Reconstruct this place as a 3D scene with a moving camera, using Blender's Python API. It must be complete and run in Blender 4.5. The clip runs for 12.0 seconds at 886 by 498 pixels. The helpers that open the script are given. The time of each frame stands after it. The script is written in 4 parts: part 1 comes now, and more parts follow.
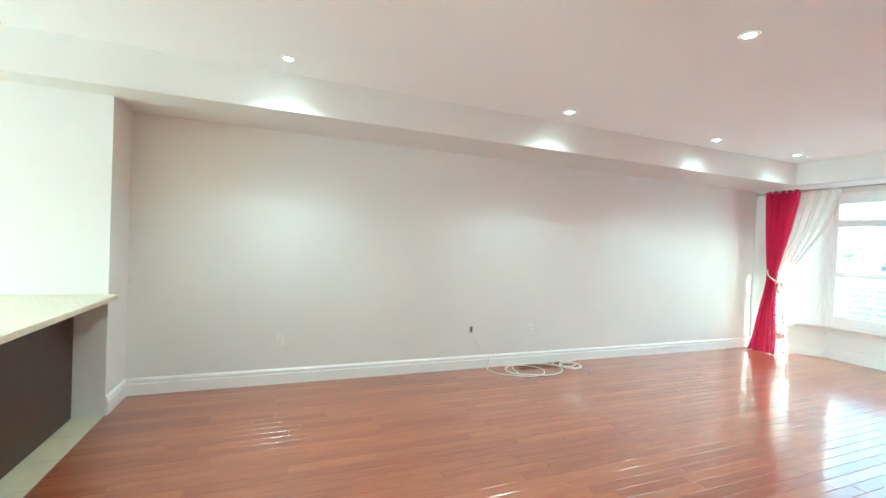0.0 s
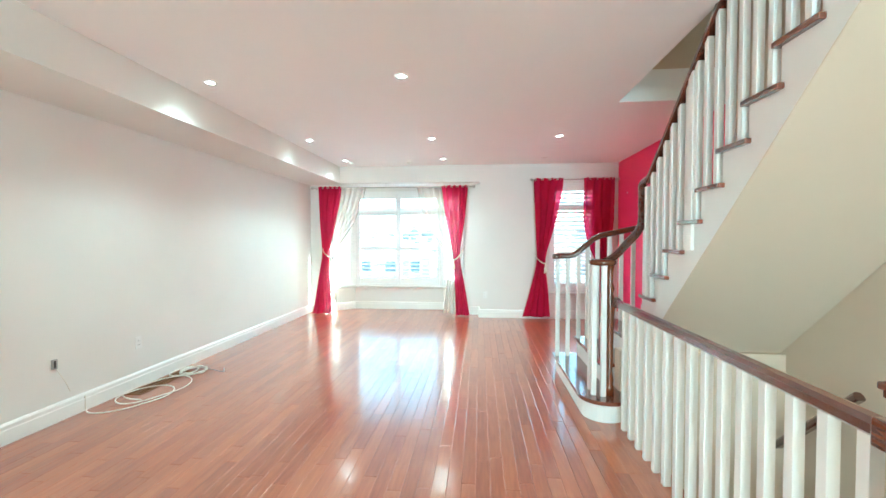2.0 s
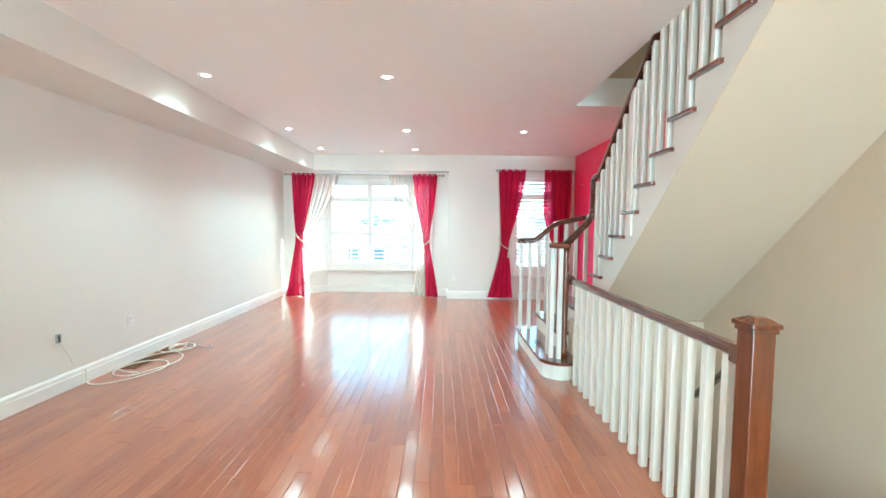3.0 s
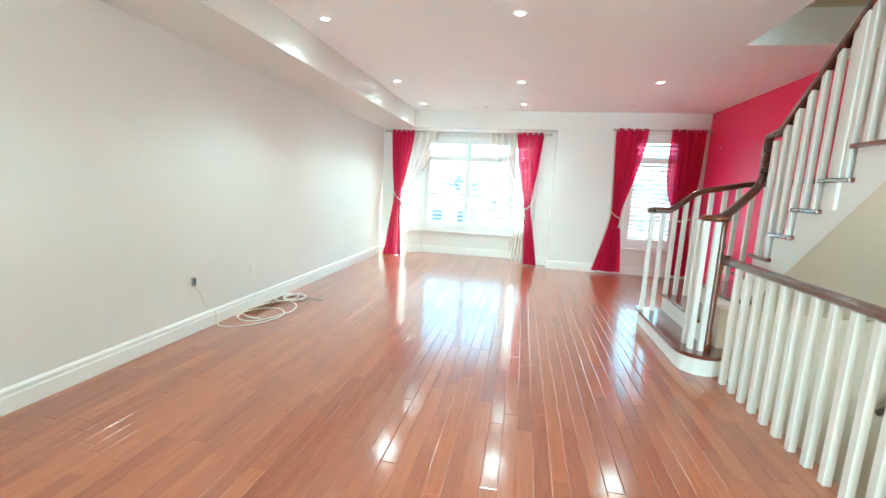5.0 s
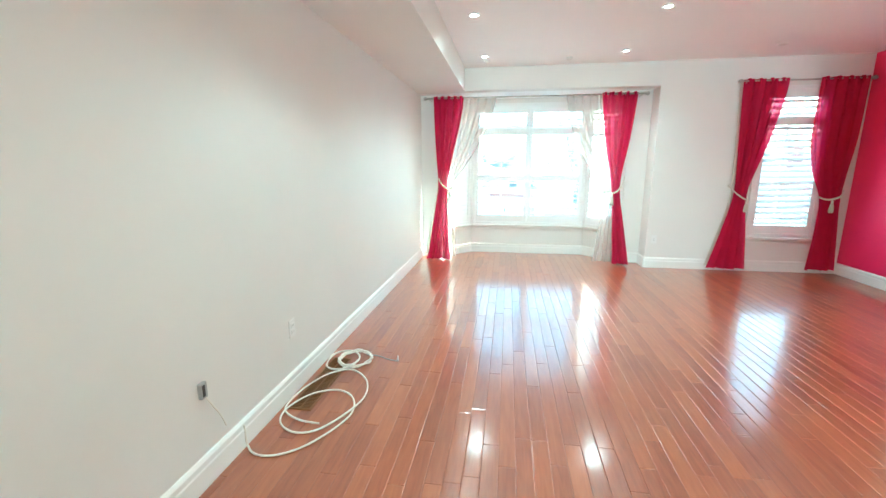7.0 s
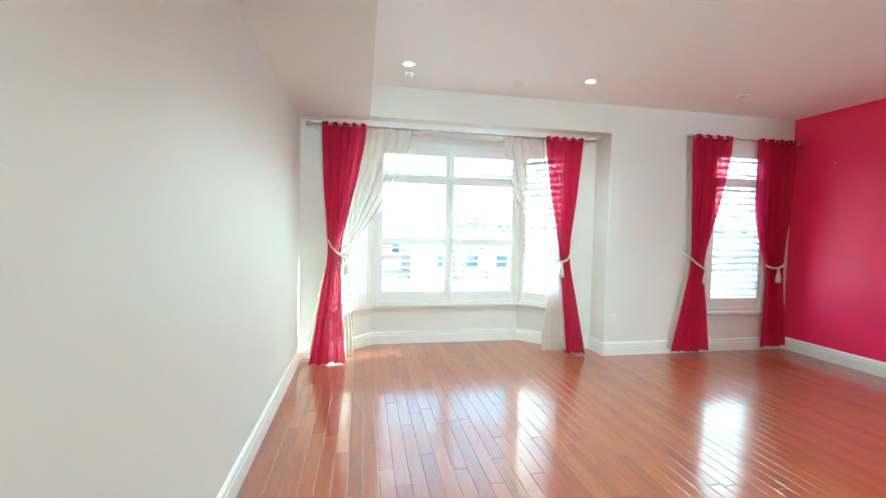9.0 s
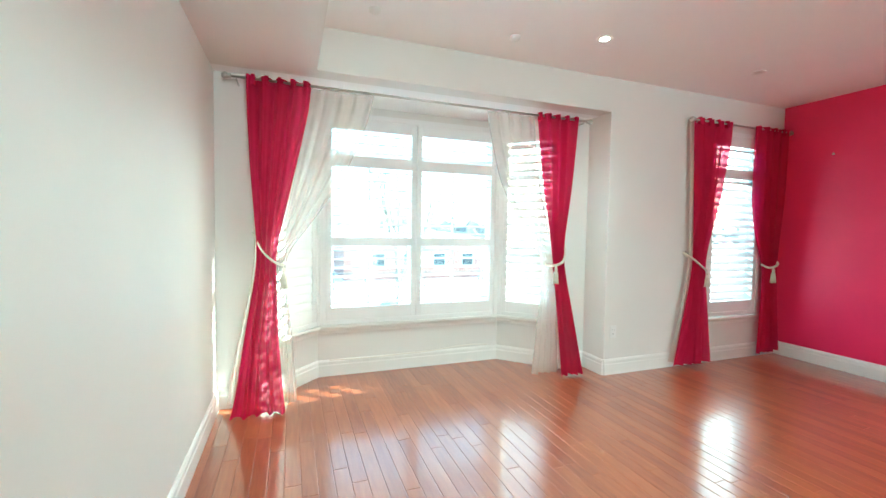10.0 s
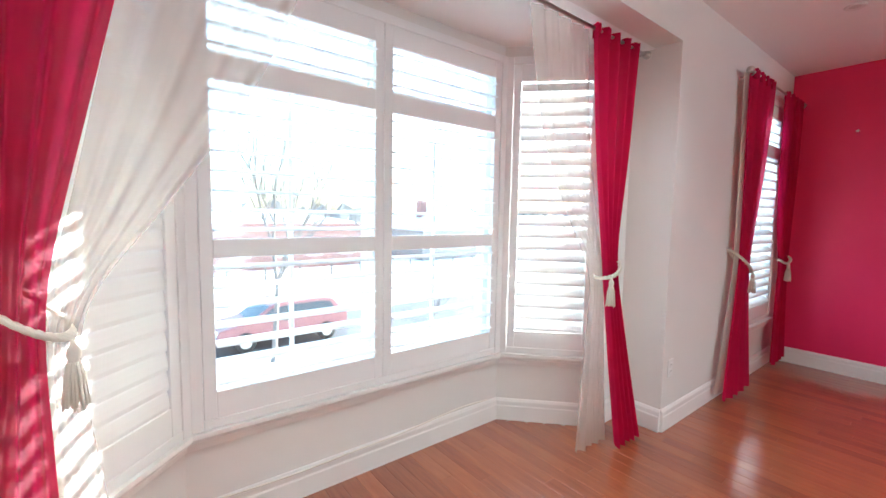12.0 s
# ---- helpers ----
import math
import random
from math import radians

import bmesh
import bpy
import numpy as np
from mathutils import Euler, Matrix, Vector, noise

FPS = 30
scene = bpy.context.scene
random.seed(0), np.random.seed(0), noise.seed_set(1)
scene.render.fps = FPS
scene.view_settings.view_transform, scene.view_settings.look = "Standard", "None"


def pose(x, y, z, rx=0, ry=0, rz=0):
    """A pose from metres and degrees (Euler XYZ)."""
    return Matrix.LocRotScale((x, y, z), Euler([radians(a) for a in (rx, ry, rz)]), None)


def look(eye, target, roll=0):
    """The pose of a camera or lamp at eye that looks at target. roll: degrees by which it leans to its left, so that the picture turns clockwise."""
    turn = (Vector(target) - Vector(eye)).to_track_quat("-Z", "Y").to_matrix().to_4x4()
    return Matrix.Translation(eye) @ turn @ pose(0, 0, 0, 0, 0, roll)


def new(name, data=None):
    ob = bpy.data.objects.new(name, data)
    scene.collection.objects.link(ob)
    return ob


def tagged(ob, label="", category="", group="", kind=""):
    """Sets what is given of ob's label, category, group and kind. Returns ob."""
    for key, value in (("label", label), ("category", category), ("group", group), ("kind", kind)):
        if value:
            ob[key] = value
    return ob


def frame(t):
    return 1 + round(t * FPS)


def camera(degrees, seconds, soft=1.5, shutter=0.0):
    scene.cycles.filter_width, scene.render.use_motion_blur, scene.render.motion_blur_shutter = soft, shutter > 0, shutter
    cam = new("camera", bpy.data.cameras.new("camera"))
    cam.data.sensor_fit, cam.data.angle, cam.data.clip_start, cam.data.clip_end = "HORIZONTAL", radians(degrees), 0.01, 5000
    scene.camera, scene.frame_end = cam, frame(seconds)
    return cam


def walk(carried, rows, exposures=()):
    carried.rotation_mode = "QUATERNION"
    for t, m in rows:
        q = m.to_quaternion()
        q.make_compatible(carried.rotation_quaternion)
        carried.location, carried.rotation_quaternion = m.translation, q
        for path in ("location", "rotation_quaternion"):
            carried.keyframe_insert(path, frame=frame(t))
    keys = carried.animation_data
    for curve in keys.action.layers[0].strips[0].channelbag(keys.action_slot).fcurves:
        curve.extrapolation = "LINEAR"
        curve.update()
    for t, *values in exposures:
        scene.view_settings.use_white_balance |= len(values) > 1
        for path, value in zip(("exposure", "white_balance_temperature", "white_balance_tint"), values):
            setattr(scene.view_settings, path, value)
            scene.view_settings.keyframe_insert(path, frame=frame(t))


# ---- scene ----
cam = camera(94.0, 12.0)
PATH = [
    (0, (-0.144, 0.003, 1.419), (0.586, 1.865, 1.39), 2.4),
    (0.5, (-0.208, 0.351, 1.442), (0.965, 1.969, 1.368), 1.7),
    (1, (-0.396, 0.701, 1.409), (1.239, 1.851, 1.334), 0.0),
    (1.5, (-0.66, 0.86, 1.409), (1.183, 1.638, 1.406), 2.3),
    (2, (-0.943, 1.019, 1.407), (1.049, 1.195, 1.357), -0.0),
    (2.5, (-1.29, 1.116, 1.404), (0.707, 1.078, 1.297), 0.3),
    (4.5, (-1.488, 1.29, 1.362), (0.48, 1.562, 1.129), 2.6),
    (5, (-1.103, 1.52, 1.362), (0.842, 1.882, 1.063), 2.8),
    (5.5, (-0.72, 1.815, 1.343), (1.191, 2.293, 1.002), 2.7),
    (6, (-0.371, 2.159, 1.355), (1.436, 2.899, 0.919), 1.8),
    (6.5, (0.008, 2.629, 1.402), (1.92, 2.994, 0.944), 0.7),
    (7, (0.432, 2.94, 1.421), (2.368, 3.241, 1.021), -0.1),
    (7.5, (0.881, 3.247, 1.478), (2.868, 3.315, 1.26), 1.7),
    (9.5, (2.901, 3.673, 1.329), (4.835, 3.177, 1.223), 1.2),
    (10, (3.421, 3.742, 1.331), (5.295, 3.051, 1.237), 0.9),
    (10.5, (3.977, 3.782, 1.356), (5.735, 2.839, 1.228), -0.9),
    (11, (4.44, 3.776, 1.359), (6.184, 2.801, 1.263), 0.8),
    (11.5, (4.879, 3.777, 1.363), (6.444, 2.543, 1.2), 1.0),
    (12, (5.314, 3.691, 1.359), (6.886, 2.465, 1.197), 1.0),
]
EXPOSURES = [(0.0, 4.52, 4850, -25), (1.5, 4.62, 4850, -29), (2.5, 4.65, 4950, -23), (4.5, 4.67, 4900, -27), (5.5, 4.63, 4870, -27), (7.5, 4.53, 4930, -27), (9.5, 4.33, 5000, -27), (10.5, 4.23, 5300, -22), (12.0, 3.85, 5500, -3)]
scene.cycles.max_bounces, scene.cycles.diffuse_bounces, scene.cycles.transparent_max_bounces = 14, 9, 24
walk(cam, [(t, look(eye, target, roll)) for t, eye, target, roll in PATH], EXPOSURES)

# ---- daylight and added rear fill ----
SUN_TO = Vector((0.10, -1.0, 0.40)).normalized()
world = bpy.data.worlds.new("sky")
scene.world = world
world.use_nodes = True
wn = world.node_tree.nodes
sky = wn.new("ShaderNodeTexSky")
sky.sky_type = "NISHITA"
sky.sun_disc = False
sky.sun_elevation = math.asin(SUN_TO.z)
sky.sun_rotation = math.atan2(SUN_TO.x, SUN_TO.y)
sky.air_density, sky.dust_density = 1.0, 3.0
world.node_tree.links.new(sky.outputs[0], wn["Background"].inputs[0])
wn["Background"].inputs[1].default_value = 0.082
sun_data = bpy.data.lights.new("sun", "SUN")
sun_data.energy, sun_data.angle, sun_data.color = 2.0, radians(0.5), (1.0, 0.95, 0.86)
sun = new("sun", sun_data)
sun.matrix_world = look(SUN_TO * 30, (0, 0, 0))
# Unseen rear opening and area lamp, added to brighten the room from behind.
REAR_Y0, REAR_Y1, REAR_TOP = -0.3, 2.7, 2.1
rear_data = bpy.data.lights.new("rear_fill_lamp", "AREA")
rear_data.shape, rear_data.size, rear_data.size_y = "RECTANGLE", REAR_Y1 - REAR_Y0 - 0.1, REAR_TOP - 0.1
rear_data.energy, rear_data.color = 20.0, (0.97, 0.98, 1.0)
rear_light = new("rear_fill_lamp", rear_data)
rear_light.matrix_world = look((-9.03, (REAR_Y0 + REAR_Y1) / 2, REAR_TOP / 2), (0, (REAR_Y0 + REAR_Y1) / 2, REAR_TOP / 2))
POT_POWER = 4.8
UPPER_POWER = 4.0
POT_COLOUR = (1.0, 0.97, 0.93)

# ---- materials ----


def mat(name, colour, rough=0.6, metal=0.0, spec=0.5, var=0.06, scale=6.0, bump=0.0, bump_scale=60.0, rough_var=0.05):
    """Painted or solid surface with broad stains, fine grain and a little relief."""
    m = bpy.data.materials.new(name)
    m.use_nodes = True
    t = m.node_tree
    b = t.nodes["Principled BSDF"]
    b.inputs["Metallic"].default_value = metal
    b.inputs["Specular IOR Level"].default_value = spec
    co = t.nodes.new("ShaderNodeTexCoord")
    n = t.nodes.new("ShaderNodeTexNoise")
    n.inputs["Scale"].default_value, n.inputs["Detail"].default_value = scale, 6.0
    t.links.new(co.outputs["Object"], n.inputs["Vector"])
    ramp = t.nodes.new("ShaderNodeMapRange")
    ramp.inputs["From Min"].default_value, ramp.inputs["From Max"].default_value = 0.3, 0.7
    ramp.inputs["To Min"].default_value, ramp.inputs["To Max"].default_value = 1.0 - var, 1.0 + var
    t.links.new(n.outputs["Fac"], ramp.inputs["Value"])
    mul = t.nodes.new("ShaderNodeVectorMath")
    mul.operation = "SCALE"
    mul.inputs[0].default_value = colour
    t.links.new(ramp.outputs[0], mul.inputs["Scale"])
    t.links.new(mul.outputs[0], b.inputs["Base Color"])
    rr = t.nodes.new("ShaderNodeMapRange")
    rr.inputs["To Min"].default_value, rr.inputs["To Max"].default_value = max(0.02, rough - rough_var), min(1.0, rough + rough_var)
    t.links.new(n.outputs["Fac"], rr.inputs["Value"])
    t.links.new(rr.outputs[0], b.inputs["Roughness"])
    if bump:
        n2 = t.nodes.new("ShaderNodeTexNoise")
        n2.inputs["Scale"].default_value, n2.inputs["Detail"].default_value = bump_scale, 3.0
        t.links.new(co.outputs["Object"], n2.inputs["Vector"])
        bp = t.nodes.new("ShaderNodeBump")
        bp.inputs["Strength"].default_value, bp.inputs["Distance"].default_value = bump, 0.002
        t.links.new(n2.outputs["Fac"], bp.inputs["Height"])
        t.links.new(bp.outputs[0], b.inputs["Normal"])
    return m


def wood(name, dark, light, rough=0.2, along=(1.0, 14.0, 14.0), coat=0.0, scale=3.0, island=False, relief=0.06, spec=0.5):
    """Varnished wood: grain drawn out along one axis, each piece in its own tone."""
    m = bpy.data.materials.new(name)
    m.use_nodes = True
    t = m.node_tree
    b = t.nodes["Principled BSDF"]
    b.inputs["Coat Weight"].default_value = coat
    b.inputs["Specular IOR Level"].default_value = spec
    b.inputs["Coat Roughness"].default_value = 0.13
    b.inputs["Coat IOR"].default_value = 1.62
    co = t.nodes.new("ShaderNodeTexCoord")
    info = t.nodes.new("ShaderNodeObjectInfo")
    geo = t.nodes.new("ShaderNodeNewGeometry")
    rnd = geo.outputs["Random Per Island"] if island else info.outputs["Random"]
    mp = t.nodes.new("ShaderNodeMapping")
    mp.inputs["Scale"].default_value = along
    t.links.new(co.outputs["Object"], mp.inputs["Vector"])
    off = t.nodes.new("ShaderNodeVectorMath")
    off.operation = "ADD"
    sc = t.nodes.new("ShaderNodeMath")
    sc.operation = "MULTIPLY"
    sc.inputs[1].default_value = 40.0
    t.links.new(rnd, sc.inputs[0])
    t.links.new(mp.outputs[0], off.inputs[0])
    t.links.new(sc.outputs[0], off.inputs[1])
    n = t.nodes.new("ShaderNodeTexNoise")
    n.inputs["Scale"].default_value, n.inputs["Detail"].default_value = scale, 2.5
    n.inputs["Distortion"].default_value = 0.6
    t.links.new(off.outputs[0], n.inputs["Vector"])
    mixf = t.nodes.new("ShaderNodeMath")
    mixf.operation = "MULTIPLY_ADD"
    mixf.inputs[1].default_value = 0.55
    add = t.nodes.new("ShaderNodeMath")
    add.operation = "MULTIPLY"
    add.inputs[1].default_value = 0.30
    t.links.new(rnd, add.inputs[0])
    t.links.new(n.outputs["Fac"], mixf.inputs[0])
    t.links.new(add.outputs[0], mixf.inputs[2])
    cr = t.nodes.new("ShaderNodeValToRGB")
    cr.color_ramp.elements[0].position, cr.color_ramp.elements[0].color = 0.15, (*dark, 1)
    cr.color_ramp.elements[1].position, cr.color_ramp.elements[1].color = 0.85, (*light, 1)
    t.links.new(mixf.outputs[0], cr.inputs[0])
    t.links.new(cr.outputs[0], b.inputs["Base Color"])
    broad = t.nodes.new("ShaderNodeTexNoise")
    broad.inputs["Scale"].default_value, broad.inputs["Detail"].default_value = 1.7, 2.0
    t.links.new(geo.outputs["Position"], broad.inputs["Vector"])
    rr = t.nodes.new("ShaderNodeMapRange")
    rr.inputs["To Min"].default_value, rr.inputs["To Max"].default_value = rough * 0.94, rough * 1.12
    t.links.new(broad.outputs["Fac"], rr.inputs["Value"])
    t.links.new(rr.outputs[0], b.inputs["Roughness"])
    if relief:
        bp = t.nodes.new("ShaderNodeBump")
        bp.inputs["Strength"].default_value, bp.inputs["Distance"].default_value = relief, 0.001
        t.links.new(n.outputs["Fac"], bp.inputs["Height"])
        t.links.new(bp.outputs[0], b.inputs["Normal"])
    return m


def cloth(name, colour, through_colour, see, glow, weave=900.0, gaps=(0.97, 0.95, 0.93)):
    """Woven curtain cloth: see is how much shows straight through, glow how much light it passes on."""
    m = bpy.data.materials.new(name)
    m.use_nodes = True
    t = m.node_tree
    out = t.nodes["Material Output"]
    b = t.nodes["Principled BSDF"]
    b.inputs["Roughness"].default_value = 0.75
    b.inputs["Sheen Weight"].default_value = 0.0
    b.inputs["Specular IOR Level"].default_value = 0.12
    co = t.nodes.new("ShaderNodeTexCoord")
    n = t.nodes.new("ShaderNodeTexNoise")
    n.inputs["Scale"].default_value = 9.0
    t.links.new(co.outputs["Object"], n.inputs["Vector"])
    cr = t.nodes.new("ShaderNodeValToRGB")
    cr.color_ramp.elements[0].position, cr.color_ramp.elements[0].color = 0.3, (*[c * 0.85 for c in colour], 1)
    cr.color_ramp.elements[1].position, cr.color_ramp.elements[1].color = 0.7, (*colour, 1)
    t.links.new(n.outputs["Fac"], cr.inputs[0])
    t.links.new(cr.outputs[0], b.inputs["Base Color"])
    w = t.nodes.new("ShaderNodeTexNoise")
    w.inputs["Scale"].default_value = weave
    t.links.new(co.outputs["Object"], w.inputs["Vector"])
    bp = t.nodes.new("ShaderNodeBump")
    bp.inputs["Strength"].default_value, bp.inputs["Distance"].default_value = 0.2, 0.001
    t.links.new(w.outputs["Fac"], bp.inputs["Height"])
    t.links.new(bp.outputs[0], b.inputs["Normal"])
    tl = t.nodes.new("ShaderNodeBsdfTranslucent")
    tl.inputs[0].default_value = (*through_colour, 1)
    mx = t.nodes.new("ShaderNodeMixShader")
    mx.inputs[0].default_value = glow
    t.links.new(b.outputs[0], mx.inputs[1])
    t.links.new(tl.outputs[0], mx.inputs[2])
    tr = t.nodes.new("ShaderNodeBsdfTransparent")
    tr.inputs[0].default_value = (*gaps, 1)
    mx2 = t.nodes.new("ShaderNodeMixShader")
    mx2.inputs[0].default_value = see
    t.links.new(mx.outputs[0], mx2.inputs[1])
    t.links.new(tr.outputs[0], mx2.inputs[2])
    t.links.new(mx2.outputs[0], out.inputs[0])
    return m


def glass_mat():
    m = bpy.data.materials.new("window_glass")
    m.use_nodes = True
    t = m.node_tree
    tr = t.nodes.new("ShaderNodeBsdfTransparent")
    tr.inputs[0].default_value = (0.93, 0.95, 0.95, 1)
    gl = t.nodes.new("ShaderNodeBsdfGlossy")
    gl.inputs["Roughness"].default_value = 0.02
    mx = t.nodes.new("ShaderNodeMixShader")
    mx.inputs[0].default_value = 0.05
    t.links.new(tr.outputs[0], mx.inputs[1])
    t.links.new(gl.outputs[0], mx.inputs[2])
    t.links.new(mx.outputs[0], t.nodes["Material Output"].inputs[0])
    return m


def lit(name, colour, strength):
    m = bpy.data.materials.new(name)
    m.use_nodes = True
    b = m.node_tree.nodes["Principled BSDF"]
    b.inputs["Base Color"].default_value = (*colour, 1)
    b.inputs["Emission Color"].default_value = (*colour, 1)
    b.inputs["Emission Strength"].default_value = strength
    return m


PAINT = mat("wall_paint", (0.79, 0.775, 0.74), 0.5, var=0.02, scale=1.3, bump=0.12, bump_scale=220)
BEIGE = mat("stair_wall_paint", (0.66, 0.56, 0.445), 0.5, var=0.02, scale=1.3, bump=0.12, bump_scale=220)
WHITE_CEIL = mat("ceiling_paint", (0.94, 0.94, 0.935), 0.75, var=0.015, scale=1.0, bump=0.15, bump_scale=260)
RED_PAINT = mat("crimson_paint", (0.82, 0.018, 0.13), 0.40, var=0.04, scale=2.0, bump=0.15, bump_scale=200)
TRIM = mat("trim_white", (0.85, 0.84, 0.81), 0.32, var=0.015, scale=5)
SHUTTER = mat("shutter_white", (0.86, 0.86, 0.85), 0.35, var=0.012, scale=4)
FRAME = mat("vinyl_white", (0.80, 0.82, 0.83), 0.35, var=0.015, scale=4)
PLANK = wood("cherry_plank", (0.205, 0.047, 0.017), (0.46, 0.145, 0.054), 0.305, (1.6, 16, 16), coat=1.0, spec=0.5, relief=0.0)
PLANK_REST = wood("cherry_plank_joined", (0.205, 0.047, 0.017), (0.46, 0.145, 0.054), 0.305, (1.6, 16, 16), coat=1.0, spec=0.5, relief=0.0, island=True)
STAIN = wood("stained_oak", (0.075, 0.018, 0.007), (0.25, 0.072, 0.022), 0.22, (12, 12, 1.5), coat=0.3)
STAIN_X = wood("stained_oak_rail", (0.055, 0.012, 0.006), (0.17, 0.045, 0.018), 0.2, (1.5, 12, 12), coat=1.0)
TREAD_WOOD = wood("stained_tread", (0.10, 0.024, 0.012), (0.24, 0.065, 0.03), 0.18, (12, 1.5, 12), coat=0.9)
SUBFLOOR = mat("subfloor", (0.21, 0.06, 0.028), 0.4)
CREAM_TILE = mat("cream_tile", (0.62, 0.55, 0.38), 0.3, var=0.08, scale=5)
GROUT = mat("grout", (0.40, 0.36, 0.28), 0.8)
COUNTER = mat("counter_stone", (0.72, 0.66, 0.50), 0.22, var=0.07, scale=40)
CABINET = wood("dark_cabinet", (0.035, 0.016, 0.010), (0.085, 0.042, 0.028), 0.35, (12, 12, 1.5))
RED_CLOTH = cloth("crimson_curtain", (0.52, 0.003, 0.060), (0.80, 0.008, 0.14), 0.10, 0.32, gaps=(1.0, 0.38, 0.48))
SHEER = cloth("sheer_champagne", (0.70, 0.60, 0.53), (0.96, 0.90, 0.86), 0.66, 0.45, 700)
LINING = cloth("cream_lining", (0.74, 0.68, 0.60), (0.92, 0.86, 0.80), 0.12, 0.40, 800)
CORD = mat("cream_cord", (0.78, 0.74, 0.66), 0.7, bump=0.6, bump_scale=300)
STEEL = mat("brushed_nickel", (0.52, 0.50, 0.47), 0.32, metal=1.0, var=0.04, scale=30)
BLACK = mat("black_plastic", (0.03, 0.03, 0.03), 0.4)
PLATE = mat("white_plastic", (0.82, 0.82, 0.80), 0.3, var=0.01)
GREY_BOX = mat("grey_plastic", (0.42, 0.42, 0.41), 0.5)
CABLE = mat("white_cable", (0.80, 0.76, 0.68), 0.45, var=0.03)
BRASS = mat("bronze_vent", (0.24, 0.105, 0.035), 0.4, metal=0.4)
VENT_SHADE = mat("vent_shade", (0.02, 0.014, 0.01), 0.9)
GLASS = glass_mat()
POT_GLOW = lit("lamp_glow", (1.0, 0.94, 0.82), 4.0)
LENS_OFF = mat("frosted_lens", (0.7, 0.69, 0.66), 0.4)
SNOW = mat("snow", (0.84, 0.86, 0.90), 0.8, var=0.05, scale=0.4, bump=0.4, bump_scale=4)
ASPHALT = mat("wet_asphalt", (0.10, 0.10, 0.11), 0.7, var=0.25, scale=0.7)
BARK = mat("bark", (0.17, 0.145, 0.13), 0.9, var=0.2, scale=12)
BRICK_RED = mat("far_brick", (0.33, 0.18, 0.15), 0.85, var=0.1, scale=3)
SIDING = mat("far_siding", (0.26, 0.24, 0.22), 0.8, var=0.1, scale=2)
DARK_GLASS = mat("dark_glass", (0.05, 0.06, 0.07), 0.1)
FOLIAGE = mat("far_foliage", (0.20, 0.19, 0.18), 0.95, var=0.3, scale=0.4)
CAR_RED = mat("car_paint_red", (0.26, 0.10, 0.10), 0.3, var=0.05)
CAR_DARK = mat("car_paint_dark", (0.12, 0.13, 0.15), 0.25, var=0.05)
TYRE = mat("tyre_rubber", (0.03, 0.03, 0.03), 0.9)

# ---- mesh helpers ----


def add_box(bm, x0, x1, y0, y1, z0, z1, bev=0.0, m=None):
    c = bmesh.new()
    bmesh.ops.create_cube(c, size=1.0)
    for v in c.verts:
        v.co = Vector((x0 + (v.co.x + 0.5) * (x1 - x0), y0 + (v.co.y + 0.5) * (y1 - y0), z0 + (v.co.z + 0.5) * (z1 - z0)))
    if bev:
        bmesh.ops.bevel(c, geom=c.edges[:], offset=bev, segments=2, affect="EDGES", profile=0.5)
    if m is not None:
        bmesh.ops.transform(c, matrix=m, verts=c.verts)
    tmp = bpy.data.meshes.new("tmp")
    c.to_mesh(tmp)
    c.free()
    bm.from_mesh(tmp)
    bpy.data.meshes.remove(tmp)
    return bm


def box(x0, x1, y0, y1, z0, z1, bev=0.0, m=None):
    return add_box(bmesh.new(), x0, x1, y0, y1, z0, z1, bev, m)


def prism(pts, axis, a, b, bev=0.0):
    """A flat outline (u, v) drawn out along an axis from a to b. axis x: (y, z), y: (x, z), z: (x, y)."""
    bm = bmesh.new()
    put = {"x": lambda u, v, w: (w, u, v), "y": lambda u, v, w: (u, w, v), "z": lambda u, v, w: (u, v, w)}[axis]
    lo = [bm.verts.new(put(u, v, a)) for u, v in pts]
    hi = [bm.verts.new(put(u, v, b)) for u, v in pts]
    n = len(pts)
    bm.faces.new(lo)
    bm.faces.new(hi)
    for i in range(n):
        bm.faces.new((lo[i], lo[(i + 1) % n], hi[(i + 1) % n], hi[i]))
    bmesh.ops.recalc_face_normals(bm, faces=bm.faces[:])
    if bev:
        bmesh.ops.bevel(bm, geom=bm.edges[:], offset=bev, segments=2, affect="EDGES", profile=0.5)
    return bm


def run(profile, p, q):
    """A moulding: profile of (out, up), out to the left of the way from p to q."""
    bm = bmesh.new()
    p, q = Vector((p[0], p[1], 0)), Vector((q[0], q[1], 0))
    d = (q - p).normalized()
    o = Vector((-d.y, d.x, 0))
    rows = [[bm.verts.new(e + o * u + Vector((0, 0, v))) for u, v in profile] for e in (p, q)]
    n = len(profile)
    for i in range(n):
        bm.faces.new((rows[0][i], rows[0][(i + 1) % n], rows[1][(i + 1) % n], rows[1][i]))
    bm.faces.new(rows[0])
    bm.faces.new(rows[1])
    bmesh.ops.recalc_face_normals(bm, faces=bm.faces[:])
    return bm


